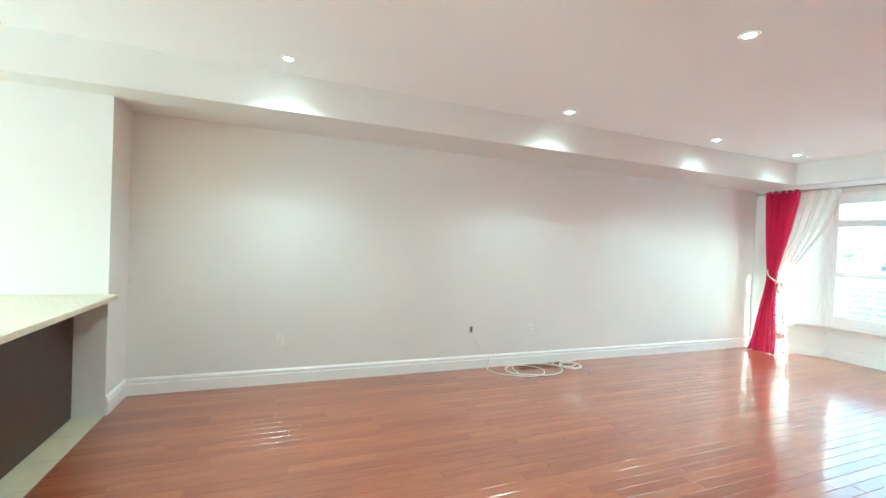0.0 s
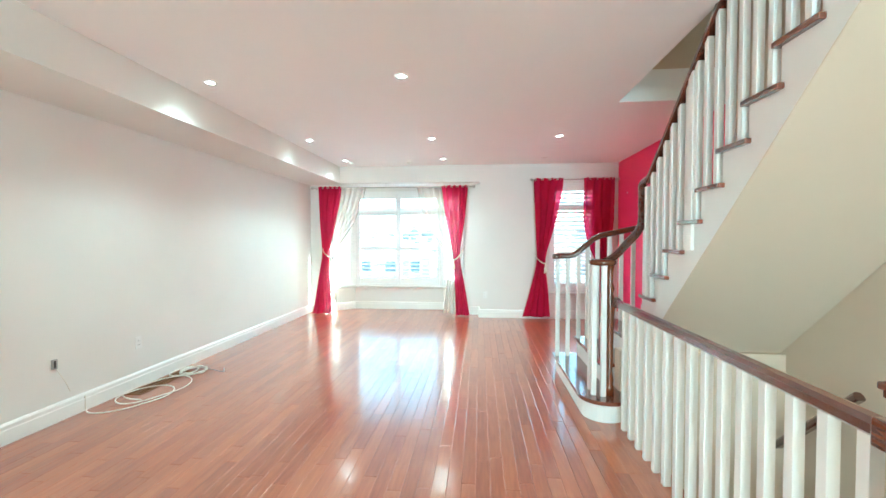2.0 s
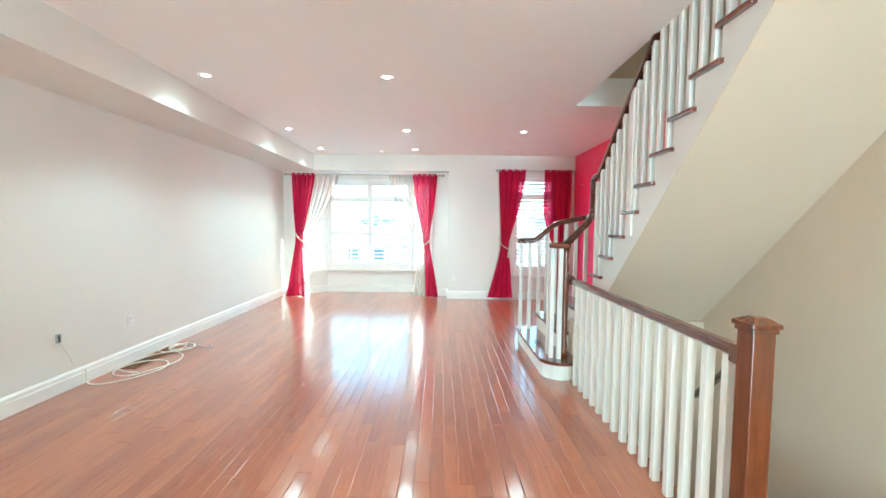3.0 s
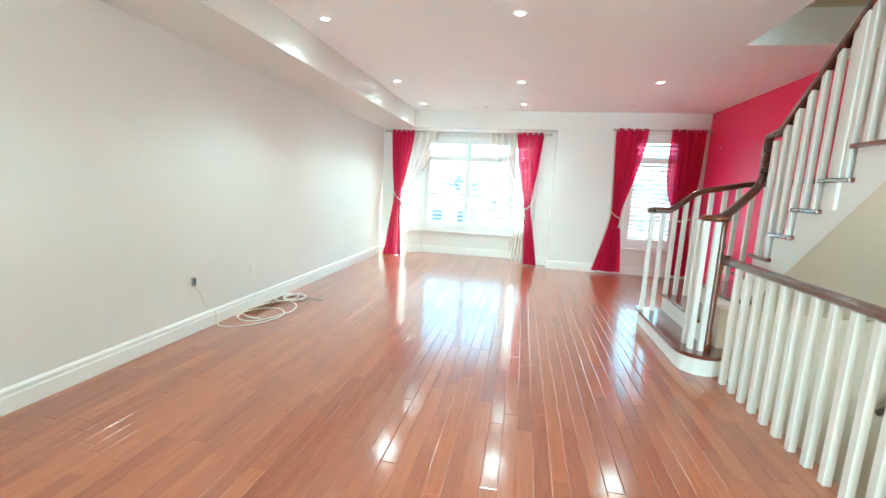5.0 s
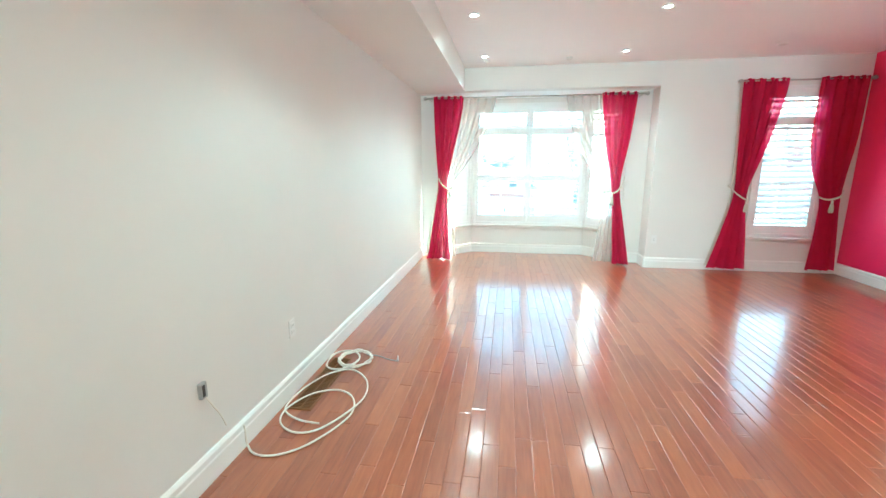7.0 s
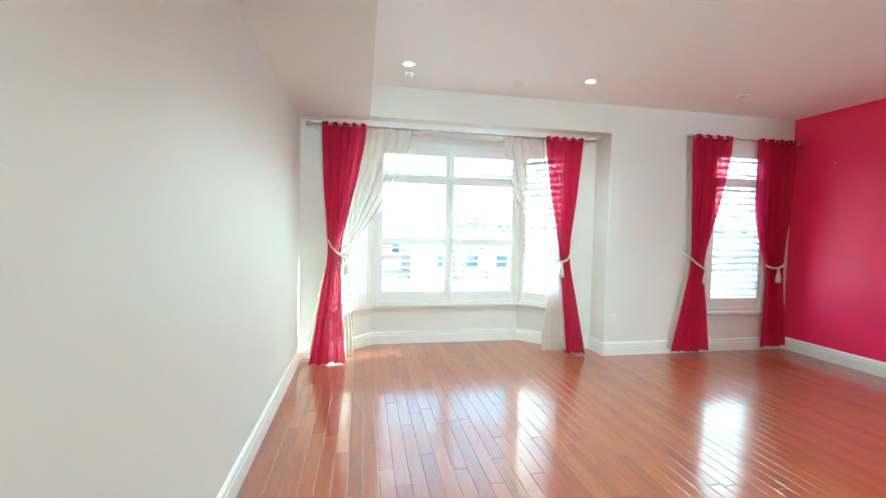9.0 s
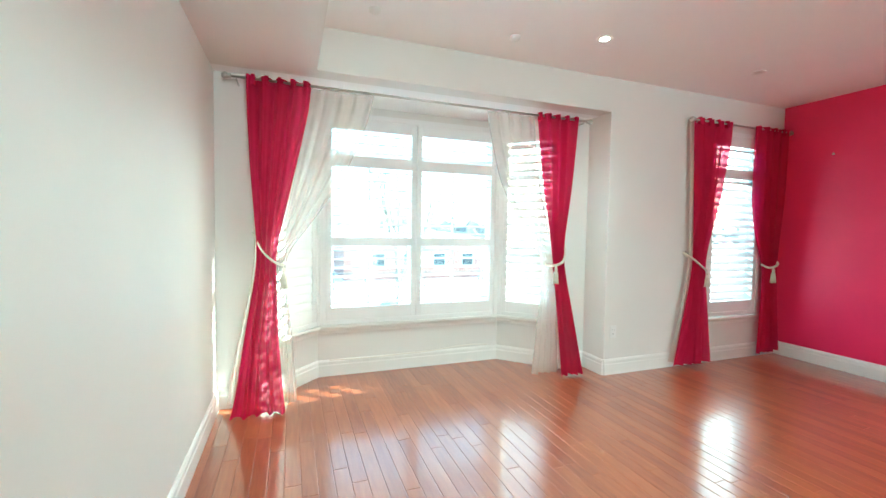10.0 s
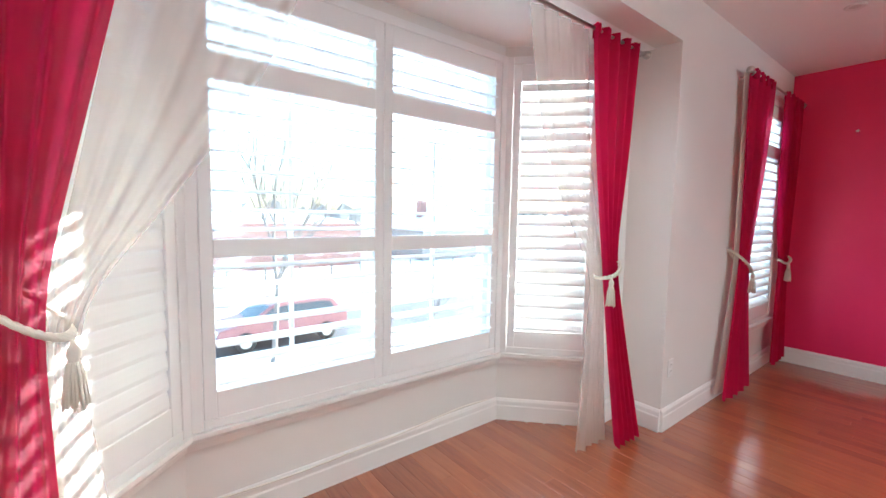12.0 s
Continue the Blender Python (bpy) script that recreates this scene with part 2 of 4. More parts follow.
def lathe(profile, seg=20, m=None):
    """Turned shape from (radius, height) pairs about the z axis."""
    bm = bmesh.new()
    rings = []
    for r, z in profile:
        rings.append([bm.verts.new((r * math.cos(2 * math.pi * k / seg), r * math.sin(2 * math.pi * k / seg), z)) for k in range(seg)])
    for a, b in zip(rings, rings[1:]):
        for k in range(seg):
            bm.faces.new((a[k], a[(k + 1) % seg], b[(k + 1) % seg], b[k]))
    bm.faces.new(rings[0])
    bm.faces.new(rings[-1])
    bmesh.ops.recalc_face_normals(bm, faces=bm.faces[:])
    if m is not None:
        bmesh.ops.transform(bm, matrix=m, verts=bm.verts)
    return bm


def tube(points, r=0.01, seg=8, shape=None, closed=False):
    """A round bar, or one of the section shape [(side, up)], along points."""
    bm = bmesh.new()
    pts = [Vector(p) for p in points]
    rings = []
    n = len(pts)
    for i, p in enumerate(pts):
        a = pts[i - 1] if i > 0 else p
        b = pts[i + 1] if i < n - 1 else p
        if closed:
            a, b = pts[i - 1], pts[(i + 1) % n]
        d = (b - a).normalized()
        side = d.cross(Vector((0, 0, 1)))
        side = side.normalized() if side.length > 0.05 else Vector((0, 1, 0))
        up = side.cross(d).normalized()
        sec = shape or [(r * math.cos(2 * math.pi * k / seg), r * math.sin(2 * math.pi * k / seg)) for k in range(seg)]
        rings.append([bm.verts.new(p + side * u + up * v) for u, v in sec])
    m = len(rings[0])
    pairs = list(zip(rings, rings[1:])) + ([(rings[-1], rings[0])] if closed else [])
    for a, b in pairs:
        for k in range(m):
            bm.faces.new((a[k], a[(k + 1) % m], b[(k + 1) % m], b[k]))
    if not closed:
        bm.faces.new(rings[0])
        bm.faces.new(rings[-1])
    bmesh.ops.recalc_face_normals(bm, faces=bm.faces[:])
    return bm


def smooth_path(pts, steps=6, closed=False):
    """Points on a soft curve through the given ones."""
    out = []
    p = [Vector(q) for q in pts]
    n = len(p)
    for i in range(n if closed else n - 1):
        a, b = p[i], p[(i + 1) % n]
        a0 = p[i - 1] if (i > 0 or closed) else a
        b1 = p[(i + 2) % n] if (i + 2 < n or closed) else b
        for k in range(steps):
            s = k / steps
            out.append(0.5 * ((2 * a) + (b - a0) * s + (2 * a0 - 5 * a + 4 * b - b1) * s * s + (3 * a - a0 - 3 * b + b1) * s ** 3))
    if not closed:
        out.append(p[-1])
    return out


def mesh_of(bm, name, material, smooth=False):
    me = bpy.data.meshes.new(name)
    if smooth:
        for f in bm.faces:
            f.smooth = True
    bm.to_mesh(me)
    bm.free()
    me.materials.append(material)
    return me


def part(name, bm, material, parent=None, label="", smooth=False):
    ob = new(name, mesh_of(bm, name, material, smooth))
    if parent is not None:
        ob.parent = parent
    if label:
        tagged(ob, label)
    return ob


def piece(name, me, parent, m):
    ob = new(name, me)
    ob.parent = parent
    ob.matrix_basis = m
    return ob


def thing(name, label, category, at=None, group="", kind=""):
    ob = new(name)
    ob.empty_display_size = 0.1
    if at is not None:
        ob.matrix_basis = at
    return tagged(ob, label, category, group, kind)


def structure(name, bm, material, label, category="wall", smooth=False):
    return tagged(part(name, bm, material, smooth=smooth), label, category, "", "structure")


# ---- plan (metres) ----
YL, YR, XW = 4.25, -1.37, 6.46
CEIL, HEAD = 2.72, 2.42
BAY_Y0, BAY_X = 1.015, 6.75
BACK_X, BK0, BK1 = 7.21, 1.74, 3.52
ANG0, ANG1 = 1.29, 3.97
XK, YK = -1.35, 3.83
XEND = -9.0
WELL = (0.10, 2.50, -0.10)
T = 0.16

# ---- large structure ----
slab = bmesh.new()
add_box(slab, XEND, WELL[0], YR, YL, -0.30, -0.018)
add_box(slab, WELL[0], WELL[1], WELL[2], YL, -0.30, -0.018)
add_box(slab, WELL[1], XW, YR, YL, -0.30, -0.018)
floor = structure("floor", slab, SUBFLOOR, "glossy reddish cherry strip wood floor", "floor")
bay_floor = prism([(XW, BAY_Y0), (BAY_X, BAY_Y0), (BAY_X, ANG0), (BACK_X, BK0), (BACK_X, BK1), (BAY_X, ANG1), (BAY_X, YL), (XW, YL)], "z", -0.30, -0.018)
part("bay_subfloor", bay_floor, SUBFLOOR, floor)

structure("wall_north", box(XK, BAY_X, YL, YL + T, -0.30, CEIL), PAINT, "long plain off-white painted wall above white baseboard")
structure("wall_kitchen", box(XEND, XK, YK, YK + 0.58, -0.30, CEIL), PAINT, "cream painted kitchen wall end beside the counter")
# The opening in this unseen end wall is added for the fill lamp.
ww = bmesh.new()
add_box(ww, XEND - T, XEND, YR - T, REAR_Y0, -0.30, CEIL)
add_box(ww, XEND - T, XEND, REAR_Y1, YL + T, -0.30, CEIL)
add_box(ww, XEND - T, XEND, REAR_Y0, REAR_Y1, REAR_TOP, CEIL)
add_box(ww, XEND - T, XEND, REAR_Y0, REAR_Y1, -0.30, 0.0)
structure("wall_west", ww, PAINT, "plain off-white end wall with an unseen opening added for fill light")
# Added door, out of view, that dresses the fill lamp's opening.
patio = thing("added_door_1", "unseen white framed glazed patio door added around the rear fill lamp", "door", pose(XEND - T, 0, 0), kind="structure")
for y0, y1 in ((REAR_Y0, REAR_Y0 + 0.08), ((REAR_Y0 + REAR_Y1) / 2 - 0.05, (REAR_Y0 + REAR_Y1) / 2 + 0.05), (REAR_Y1 - 0.08, REAR_Y1)):
    part("stile", box(0.01, 0.07, y0, y1, 0.0, REAR_TOP, 0.004), FRAME, patio)
for y0, y1 in ((REAR_Y0 + 0.08, (REAR_Y0 + REAR_Y1) / 2 - 0.05), ((REAR_Y0 + REAR_Y1) / 2 + 0.05, REAR_Y1 - 0.08)):
    for z0, z1 in ((0.0, 0.10), (REAR_TOP - 0.08, REAR_TOP)):
        part("rail", box(0.012, 0.068, y0, y1, z0, z1, 0.004), FRAME, patio)
    g = part("pane", box(0.03, 0.036, y0, y1, 0.10, REAR_TOP - 0.08), GLASS, patio)
    g.visible_shadow = False
structure("wall_red", box(3.30, XW, YR - T, YR, -0.30, CEIL), RED_PAINT, "satin crimson accent wall with two small hooks")
structure("wall_stair", box(XEND, 3.30, YR - T, YR, -3.0, 5.4), BEIGE, "beige painted stairwell wall")
structure("beam", box(XEND, XW, 3.57, YL, HEAD, CEIL), PAINT, "long boxed-in ceiling beam painted off-white", "beam")
ceil_bm = bmesh.new()
add_box(ceil_bm, XEND, XW, -0.31, YL + T, CEIL, CEIL + 0.30)
add_box(ceil_bm, 3.195, XW, YR, -0.31, CEIL, CEIL + 0.30)
add_box(ceil_bm, XEND, -0.9, YR, -0.31, CEIL, CEIL + 0.30)
structure("ceiling", ceil_bm, WHITE_CEIL, "smooth white ceiling with recessed pot lights", "ceiling")

# upper stair hall
structure("wall_upper_east", box(3.195, 3.195 + T, YR, 1.2, CEIL + 0.30, 5.4), BEIGE, "beige upper hall wall above the stair opening")
structure("wall_upper_north", box(-2.5, 3.35, 1.2, 1.2 + T, CEIL + 0.30, 5.4), BEIGE, "beige upper hall side wall")
structure("wall_upper_west", box(-2.5 - T, -2.5, YR, 1.2 + T, CEIL + 0.30, 5.4), BEIGE, "beige upper hall end wall")
structure("ceiling_upper", box(-2.7, 3.4, YR - T, 1.4, 5.4, 5.55), WHITE_CEIL, "white ceiling of the upper hall", "ceiling")
# lower stairwell
structure("wall_lower_east", box(WELL[1], WELL[1] + T, YR, -0.10, -3.0, -0.30), BEIGE, "beige wall below the stair landing")
structure("wall_lower_north", box(-2.2, WELL[1] + T, -0.10, 0.06, -3.0, -0.30), BEIGE, "beige side wall of the lower stairs")
structure("wall_lower_west", box(-2.2 - T, -2.2, YR, 0.06, -3.0, -0.30), BEIGE, "beige end wall of the lower stairs")
structure("floor_lower", box(-2.2, WELL[1] + T, YR, 0.06, -3.1, -3.0), SUBFLOOR, "dark floor at the foot of the lower stairs", "floor")

# window wall east: flat part with window_4, then the bay
W4Y0, W4Y1, W4Z0, W4Z1 = -1.00, -0.20, 0.48, 2.36
we = bmesh.new()
add_box(we, XW, XW + T, W4Y1, BAY_Y0 - T, -0.30, CEIL)
add_box(we, XW, XW + T, YR - T, W4Y0, -0.30, CEIL)
add_box(we, XW, XW + T, W4Y0, W4Y1, -0.30, W4Z0)
add_box(we, XW, XW + T, W4Y0, W4Y1, W4Z1, CEIL)
add_box(we, XW, XW + T, BAY_Y0 - T, BAY_Y0, -0.30, HEAD)
add_box(we, XW, XW + T, BAY_Y0 - T, YL + T, HEAD, CEIL)
add_box(we, XW + T, BAY_X + T, BAY_Y0 - T, BAY_Y0, -0.30, HEAD)
structure("wall_east", we, PAINT, "off-white window wall with a bay opening and a narrow window")
structure("bay_ceiling", prism([(XW + T, BAY_Y0 - T), (BAY_X + T, BAY_Y0 - T), (7.40, 1.62), (7.40, 3.65), (BAY_X + T, YL + T), (XW + T, YL + T)], "z", HEAD, HEAD + 0.25), WHITE_CEIL, "white flat ceiling of the bay window", "ceiling")
structure("wall_bay_south", box(BAY_X, BAY_X + T, BAY_Y0, ANG0, -0.30, HEAD), PAINT, "narrow off-white wall beside the bay window")
structure("wall_bay_north", box(BAY_X, BAY_X + T, ANG1, YL + T, -0.30, HEAD), PAINT, "narrow off-white wall in the bay corner")

SILL_Z, WIN_TOP = 0.47, 2.33
ANG_LEN = math.hypot(BACK_X - BAY_X, BK0 - ANG0)
M_C = pose(BACK_X, (BK0 + BK1) / 2, 0, 0, 0, -90)
M_R = pose((BACK_X + BAY_X) / 2, (BK0 + ANG0) / 2, 0, 0, 0, -90 - math.degrees(math.atan2(BACK_X - BAY_X, BK0 - ANG0)))
M_L = pose((BACK_X + BAY_X) / 2, (BK1 + ANG1) / 2, 0, 0, 0, -90 + math.degrees(math.atan2(BACK_X - BAY_X, ANG1 - BK1)))
M_4 = pose(XW, (W4Y0 + W4Y1) / 2, 0, 0, 0, -90)


def bay_wall(name, m, half, wide):
    """Wall below and above a window of the bay, with posts at its ends."""
    bm = bmesh.new()
    add_box(bm, -half, half, 0, T, -0.30, SILL_Z, m=m)
    add_box(bm, -half, half, 0, T, WIN_TOP, HEAD, m=m)
    add_box(bm, -half, -wide, 0, T, SILL_Z, WIN_TOP, m=m)
    add_box(bm, wide, half, 0, T, SILL_Z, WIN_TOP, m=m)
    structure(name, bm, PAINT, "off-white painted wall under the bay window sill")


bay_wall("wall_bay_centre", M_C, (BK1 - BK0) / 2, 0.86)
bay_wall("wall_bay_right", M_R, ANG_LEN / 2, 0.29)
bay_wall("wall_bay_left", M_L, ANG_LEN / 2, 0.29)


def window(name, m, half, z0, z1, lights, label, transom=1.98, meeting=1.19):
    """Vinyl window set in the wall's thickness: frame, transom, meeting rail, thin bars, panes and a moulded sill."""
    w = thing(name, label, "window", m, kind="structure")
    d0, d1 = 0.075, 0.145
    f = bmesh.new()
    e = 0.05
    add_box(f, -half, -half + e, d0, d1, z0, z1, 0.004)
    add_box(f, half - e, half, d0, d1, z0, z1, 0.004)
    add_box(f, -half + e, half - e, d0, d1, z0, z0 + e, 0.004)
    add_box(f, -half + e, half - e, d0, d1, z1 - e, z1, 0.004)
    part("window_frame", f, FRAME, w)
    step = (2 * half - 2 * e) / lights
    for i in range(1, lights):
        x = -half + e + i * step
        part("mullion", box(x - 0.035, x + 0.035, d0, d1, z0 + e, z1 - e, 0.004), FRAME, w)
    for i in range(lights):
        a = -half + e + i * step + (0.035 if i else 0)
        b = -half + e + (i + 1) * step - (0.035 if i < lights - 1 else 0)
        part("transom", box(a, b, d0 + 0.002, d1 - 0.002, transom - 0.045, transom + 0.045, 0.004), FRAME, w)
        part("meeting_rail", box(a, b, d0 + 0.004, d1 - 0.01, meeting - 0.025, meeting + 0.025, 0.003), FRAME, w)
        part("glazing_bar", box((a + b) / 2 - 0.009, (a + b) / 2 + 0.009, 0.100, 0.118, meeting + 0.025, transom - 0.045), FRAME, w)
        part("glazing_bar", box((a + b) / 2 - 0.009, (a + b) / 2 + 0.009, 0.100, 0.118, z0 + e, meeting - 0.025), FRAME, w)
        for lo, hi in ((z0 + e, meeting - 0.025), (meeting + 0.025, transom - 0.045), (transom + 0.045, z1 - e)):
            g = part("pane", box(a, b, 0.120, 0.124, lo, hi), GLASS, w)
            g.visible_shadow = False
    return w


def shutter(m, half, z0, z1, panels, tilt, label, rails=(1.21,), divider=1.925, pitch=0.076):
    """Plantation shutter: outer casing, and in each panel stiles, rails and every louvre."""
    s = thing("plantation_shutter", label, "shutter", m)
    c = 0.045
    for name, a in (("casing", (-half - c, -half, -0.045, -0.002, z0 - 0.02, z1 + c)), ("casing", (half, half + c, -0.045, -0.002, z0 - 0.02, z1 + c)),
                    ("head_casing", (-half, half, -0.045, -0.002, z1, z1 + c)), ("bottom_casing", (-half, half, -0.043, -0.002, z0 - 0.02, z0 + 0.02))):
        part(name, box(*a, 0.004), SHUTTER, s)
    w = 2 * half / panels
    lw = 0.041
    for i in range(panels):
        a, b = -half + i * w + 0.002, -half + (i + 1) * w - 0.002
        st = 0.048
        part("stile", box(a, a + st, -0.040, -0.010, z0 + 0.02, z1, 0.003), SHUTTER, s)
        part("stile", box(b - st, b, -0.040, -0.010, z0 + 0.02, z1, 0.003), SHUTTER, s)
        bands = [(z0 + 0.02, z0 + 0.13)] + [(r - 0.038, r + 0.038) for r in rails] + ([(divider - 0.05, divider + 0.05)] if divider else []) + [(z1 - 0.10, z1)]
        for lo, hi in bands:
            part("rail", box(a + st, b - st, -0.039, -0.011, lo, hi, 0.003), SHUTTER, s)
        blade = prism([(-lw, 0.0), (-lw * 0.6, 0.0045), (0, 0.0055), (lw * 0.6, 0.0045), (lw, 0.0), (lw * 0.6, -0.0045), (0, -0.0055), (-lw * 0.6, -0.0045)], "x", a + st + 0.002, b - st - 0.002)
        me = mesh_of(blade, "louvre", SHUTTER)
        for (_, lo), (hi, _) in zip(bands, bands[1:]):
            n = max(1, round((hi - lo) / pitch))
            for k in range(n):
                z = lo + (k + 0.5) * (hi - lo) / n
                piece("louvre", me, s, pose(0, -0.025, z, tilt, 0, 0))
    return s


window("window_1", M_C, 0.86, SILL_Z, WIN_TOP, 2, "wide white vinyl bay window with thin glazing bars")
window("window_2", M_L, 0.29, SILL_Z, WIN_TOP, 1, "narrow angled white vinyl bay window")
window("window_3", M_R, 0.29, SILL_Z, WIN_TOP, 1, "narrow angled white vinyl bay window")
window("window_4", M_4, 0.40, W4Z0, W4Z1, 1, "tall narrow white vinyl window beside the crimson wall")
shutter(M_C, 0.825, 0.49, 2.30, 2, 8, "white plantation shutter with two louvred panels, louvres open")
shutter(M_L, 0.265, 0.49, 2.30, 1, 82, "white narrow plantation shutter in the angled bay side, louvres shut", rails=(), divider=None)
shutter(M_R, 0.265, 0.49, 2.30, 1, 52, "white narrow plantation shutter in the angled bay side, louvres half open", rails=(), divider=None)
shutter(M_4, 0.36, 0.50, 2.33, 1, 36, "white tall plantation shutter with tilted louvres", rails=(), divider=1.95)

# sills under the shutters
SILL = [(0, 0.386), (0.014, 0.386), (0.018, 0.418), (0.040, 0.428), (0.055, 0.448), (0.055, 0.466), (0, 0.468)]
P_BAY = [(BAY_X, YL), (BAY_X, ANG1), (BACK_X, BK1), (BACK_X, BK0), (BAY_X, ANG0), (BAY_X, BAY_Y0), (XW, BAY_Y0), (XW, YR)]
sill = thing("window_sill", "white moulded sill running round the bay window", "sill", kind="structure")
for a, b in ((2, 1), (3, 2), (4, 3)):
    part("sill_board", run(SILL, P_BAY[a], P_BAY[b]), TRIM, sill)
sill4 = thing("window_sill", "white moulded sill under the narrow window", "sill", kind="structure")
part("sill_board", run(SILL, (XW, W4Y0 - 0.06), (XW, W4Y1 + 0.06)), TRIM, sill4)

# baseboards
BASE = [(0, 0), (0.018, 0), (0.018, 0.095), (0.014, 0.104), (0.014, 0.128), (0.006, 0.142), (0, 0.146)]
base = thing("baseboard", "tall white moulded baseboard along the walls", "baseboard", kind="structure")
loop = list(reversed(P_BAY))
for a, b in zip(loop, loop[1:]):
    part("base_run", run(BASE, a, b), TRIM, base)
part("base_run", run(BASE, (BAY_X, YL), (XK, YL)), TRIM, base)
part("base_run", run(BASE, (XK, YL), (XK, YK)), TRIM, base)
part("base_run", run(BASE, (3.62, YR), (XW, YR)), TRIM, base)

# ---- stairs ----
RISE, RUN_, X5 = 0.1915, 0.2176, 2.348
YS = -0.32
Z1, Z2, Z3 = 0.17, 0.36, 0.555
stairs = thing("staircase", "turning staircase with white risers and dark stained treads", "staircase")


def rounded_step(y_front, z, thick, over):
    """Outline of the starting step: a bullnose end at its low x, straight front."""
    r = 0.17 + over
    cx, cy = 2.44, y_front - 0.17
    pts = [(3.58 + over, -0.30), (3.58 + over, y_front + over)]
    for k in range(13):
        a = math.pi / 2 + k * math.pi / 12
        pts.append((cx + r * math.cos(a), cy + r * math.sin(a)))
    pts.append((2.6, -0.30))
    return prism(pts, "z", z - thick, z)


part("riser", rounded_step(0.20, Z1 - 0.03, Z1 - 0.03, 0.0), TRIM, stairs)
part("tread", rounded_step(0.20, Z1, 0.03, 0.028), TREAD_WOOD, stairs, "dark stained bullnose starting tread")
part("riser", box(2.62, 3.58, -0.40, -0.025, Z1, Z2 - 0.03), TRIM, stairs)
part("tread", box(2.60, 3.60, -0.40, 0.005, Z2 - 0.03, Z2, 0.008), TREAD_WOOD, stairs)
part("riser", box(2.62, 3.58, YR, -0.265, 0.0, Z3 - 0.03), TRIM, stairs)
part("landing", box(2.60, 3.60, YR + 0.004, -0.235, Z3 - 0.03, Z3, 0.008), TREAD_WOOD, stairs, "dark stained stair landing")
line = lambda x: 0.95 + (X5 - x) / RUN_ * RISE
for k in range(4, 16):
    z = 0.95 + (k - 5) * RISE
    back = X5 - (k - 5) * RUN_
    part("tread", box(back - 0.02, back + RUN_ + 0.03, YR + 0.004, YS + 0.03, z - 0.028, z, 0.006), TREAD_WOOD, stairs)
    part("riser", box(back + RUN_ - 0.02, back + RUN_, YR + 0.006, YS - 0.032, z - RISE, z - 0.028), TRIM, stairs)
outline = []
for k in range(4, 16):
    z = 0.95 + (k - 5) * RISE - 0.028
    back = X5 - (k - 5) * RUN_
    outline += [(back + RUN_, z), (back, z)]
outline = [(X5 + 2 * RUN_, 0.50)] + [(X5 + 2 * RUN_, 0.57)] + outline
x_top = outline[-1][0]
below = lambda x: 0.844 + (2.179 - x) * 0.928
outline += [(x_top, below(x_top)), (X5 - 0.05, below(X5 - 0.05))]
part("stringer", prism(outline, "y", YS - 0.03, YS), TRIM, stairs, "white open stringer")
under = [(X5 + 0.25, below(X5 + 0.25) - 0.008), (x_top, below(x_top) - 0.008), (x_top, below(x_top) - 0.002), (X5 + 0.25, below(X5 + 0.25) - 0.002)]
part("soffit", prism(under, "y", YR + 0.002, YS), BEIGE, stairs, "beige plastered underside")
part("landing_wall", box(2.485, 2.60, YR + 0.002, -0.11, -0.31, 0.50), BEIGE, stairs)

# lower flight
lower = thing("lower_staircase", "carpet-free lower flight leading down beneath the stairs", "staircase")
for k in range(1, 12):
    part("tread", box(WELL[0] - 0.03 + (k - 1) * 0.23, WELL[0] + k * 0.23, YR + 0.004, -0.12, -k * 0.19 - 0.03, -k * 0.19, 0.006), TREAD_WOOD, lower)
    part("riser", box(WELL[0] + (k - 1) * 0.23, WELL[0] + 0.02 + (k - 1) * 0.23, YR + 0.006, -0.12, -k * 0.19, -(k - 1) * 0.19 - 0.03), TRIM, lower)
wall_rail = thing("wall_handrail", "dark stained handrail on the lower stair wall", "handrail")
RAIL = [(0.030, -0.018), (0.030, 0.008), (0.020, 0.024), (0, 0.030), (-0.020, 0.024), (-0.030, 0.008), (-0.030, -0.018), (-0.020, -0.028), (0.020, -0.028)]
part("rail", tube([(1.78, YR + 0.07, 0.44), (2.46, YR + 0.07, -0.20)], shape=RAIL), STAIN_X, wall_rail)
for s in (1.9, 2.35):
    rz = 0.44 - (s - 1.78) * 0.941
    part("bracket", tube([(s, YR + 0.07, rz - 0.03), (s, YR + 0.06, rz - 0.07), (s, YR, rz - 0.08)], 0.008), STEEL, wall_rail)

# guard railing round the stairwell
YG, GZ = -0.045, 0.935
guard = thing("guard_railing", "white square balusters under a dark stained handrail beside the stairwell", "railing")
part("handrail", tube([(0.19, YG, GZ - 0.028), (2.36, YG, GZ - 0.028)], shape=RAIL), STAIN_X, guard)
part("rail_rosette", lathe([(0.0, -0.02), (0.036, -0.02), (0.042, 0), (0.036, 0.02), (0.0, 0.02)], 16, pose(2.37, YG, GZ - 0.028, 0, 90, 0)), STAIN_X, guard, smooth=True)
B = 0.020
bal = mesh_of(box(-B, B, -B, B, 0, GZ - 0.055, 0.002), "baluster", TRIM)
for k in range(15):
    piece("baluster", bal, guard, pose(0.268 + k * 0.1355, YG, 0.0))
N = 0.043
NWX = 0.135
newel = part("newel_post", box(NWX - N, NWX + N, YG - N, YG + N, 0, 1.02, 0.004), STAIN, guard, "dark stained square newel")
capm = bmesh.new()
add_box(capm, -0.058, 0.058, -0.058, 0.058, 1.026, 1.046, 0.005)
add_box(capm, -0.050, 0.050, -0.050, 0.050, 1.006, 1.026, 0.004)
tip = bmesh.new()
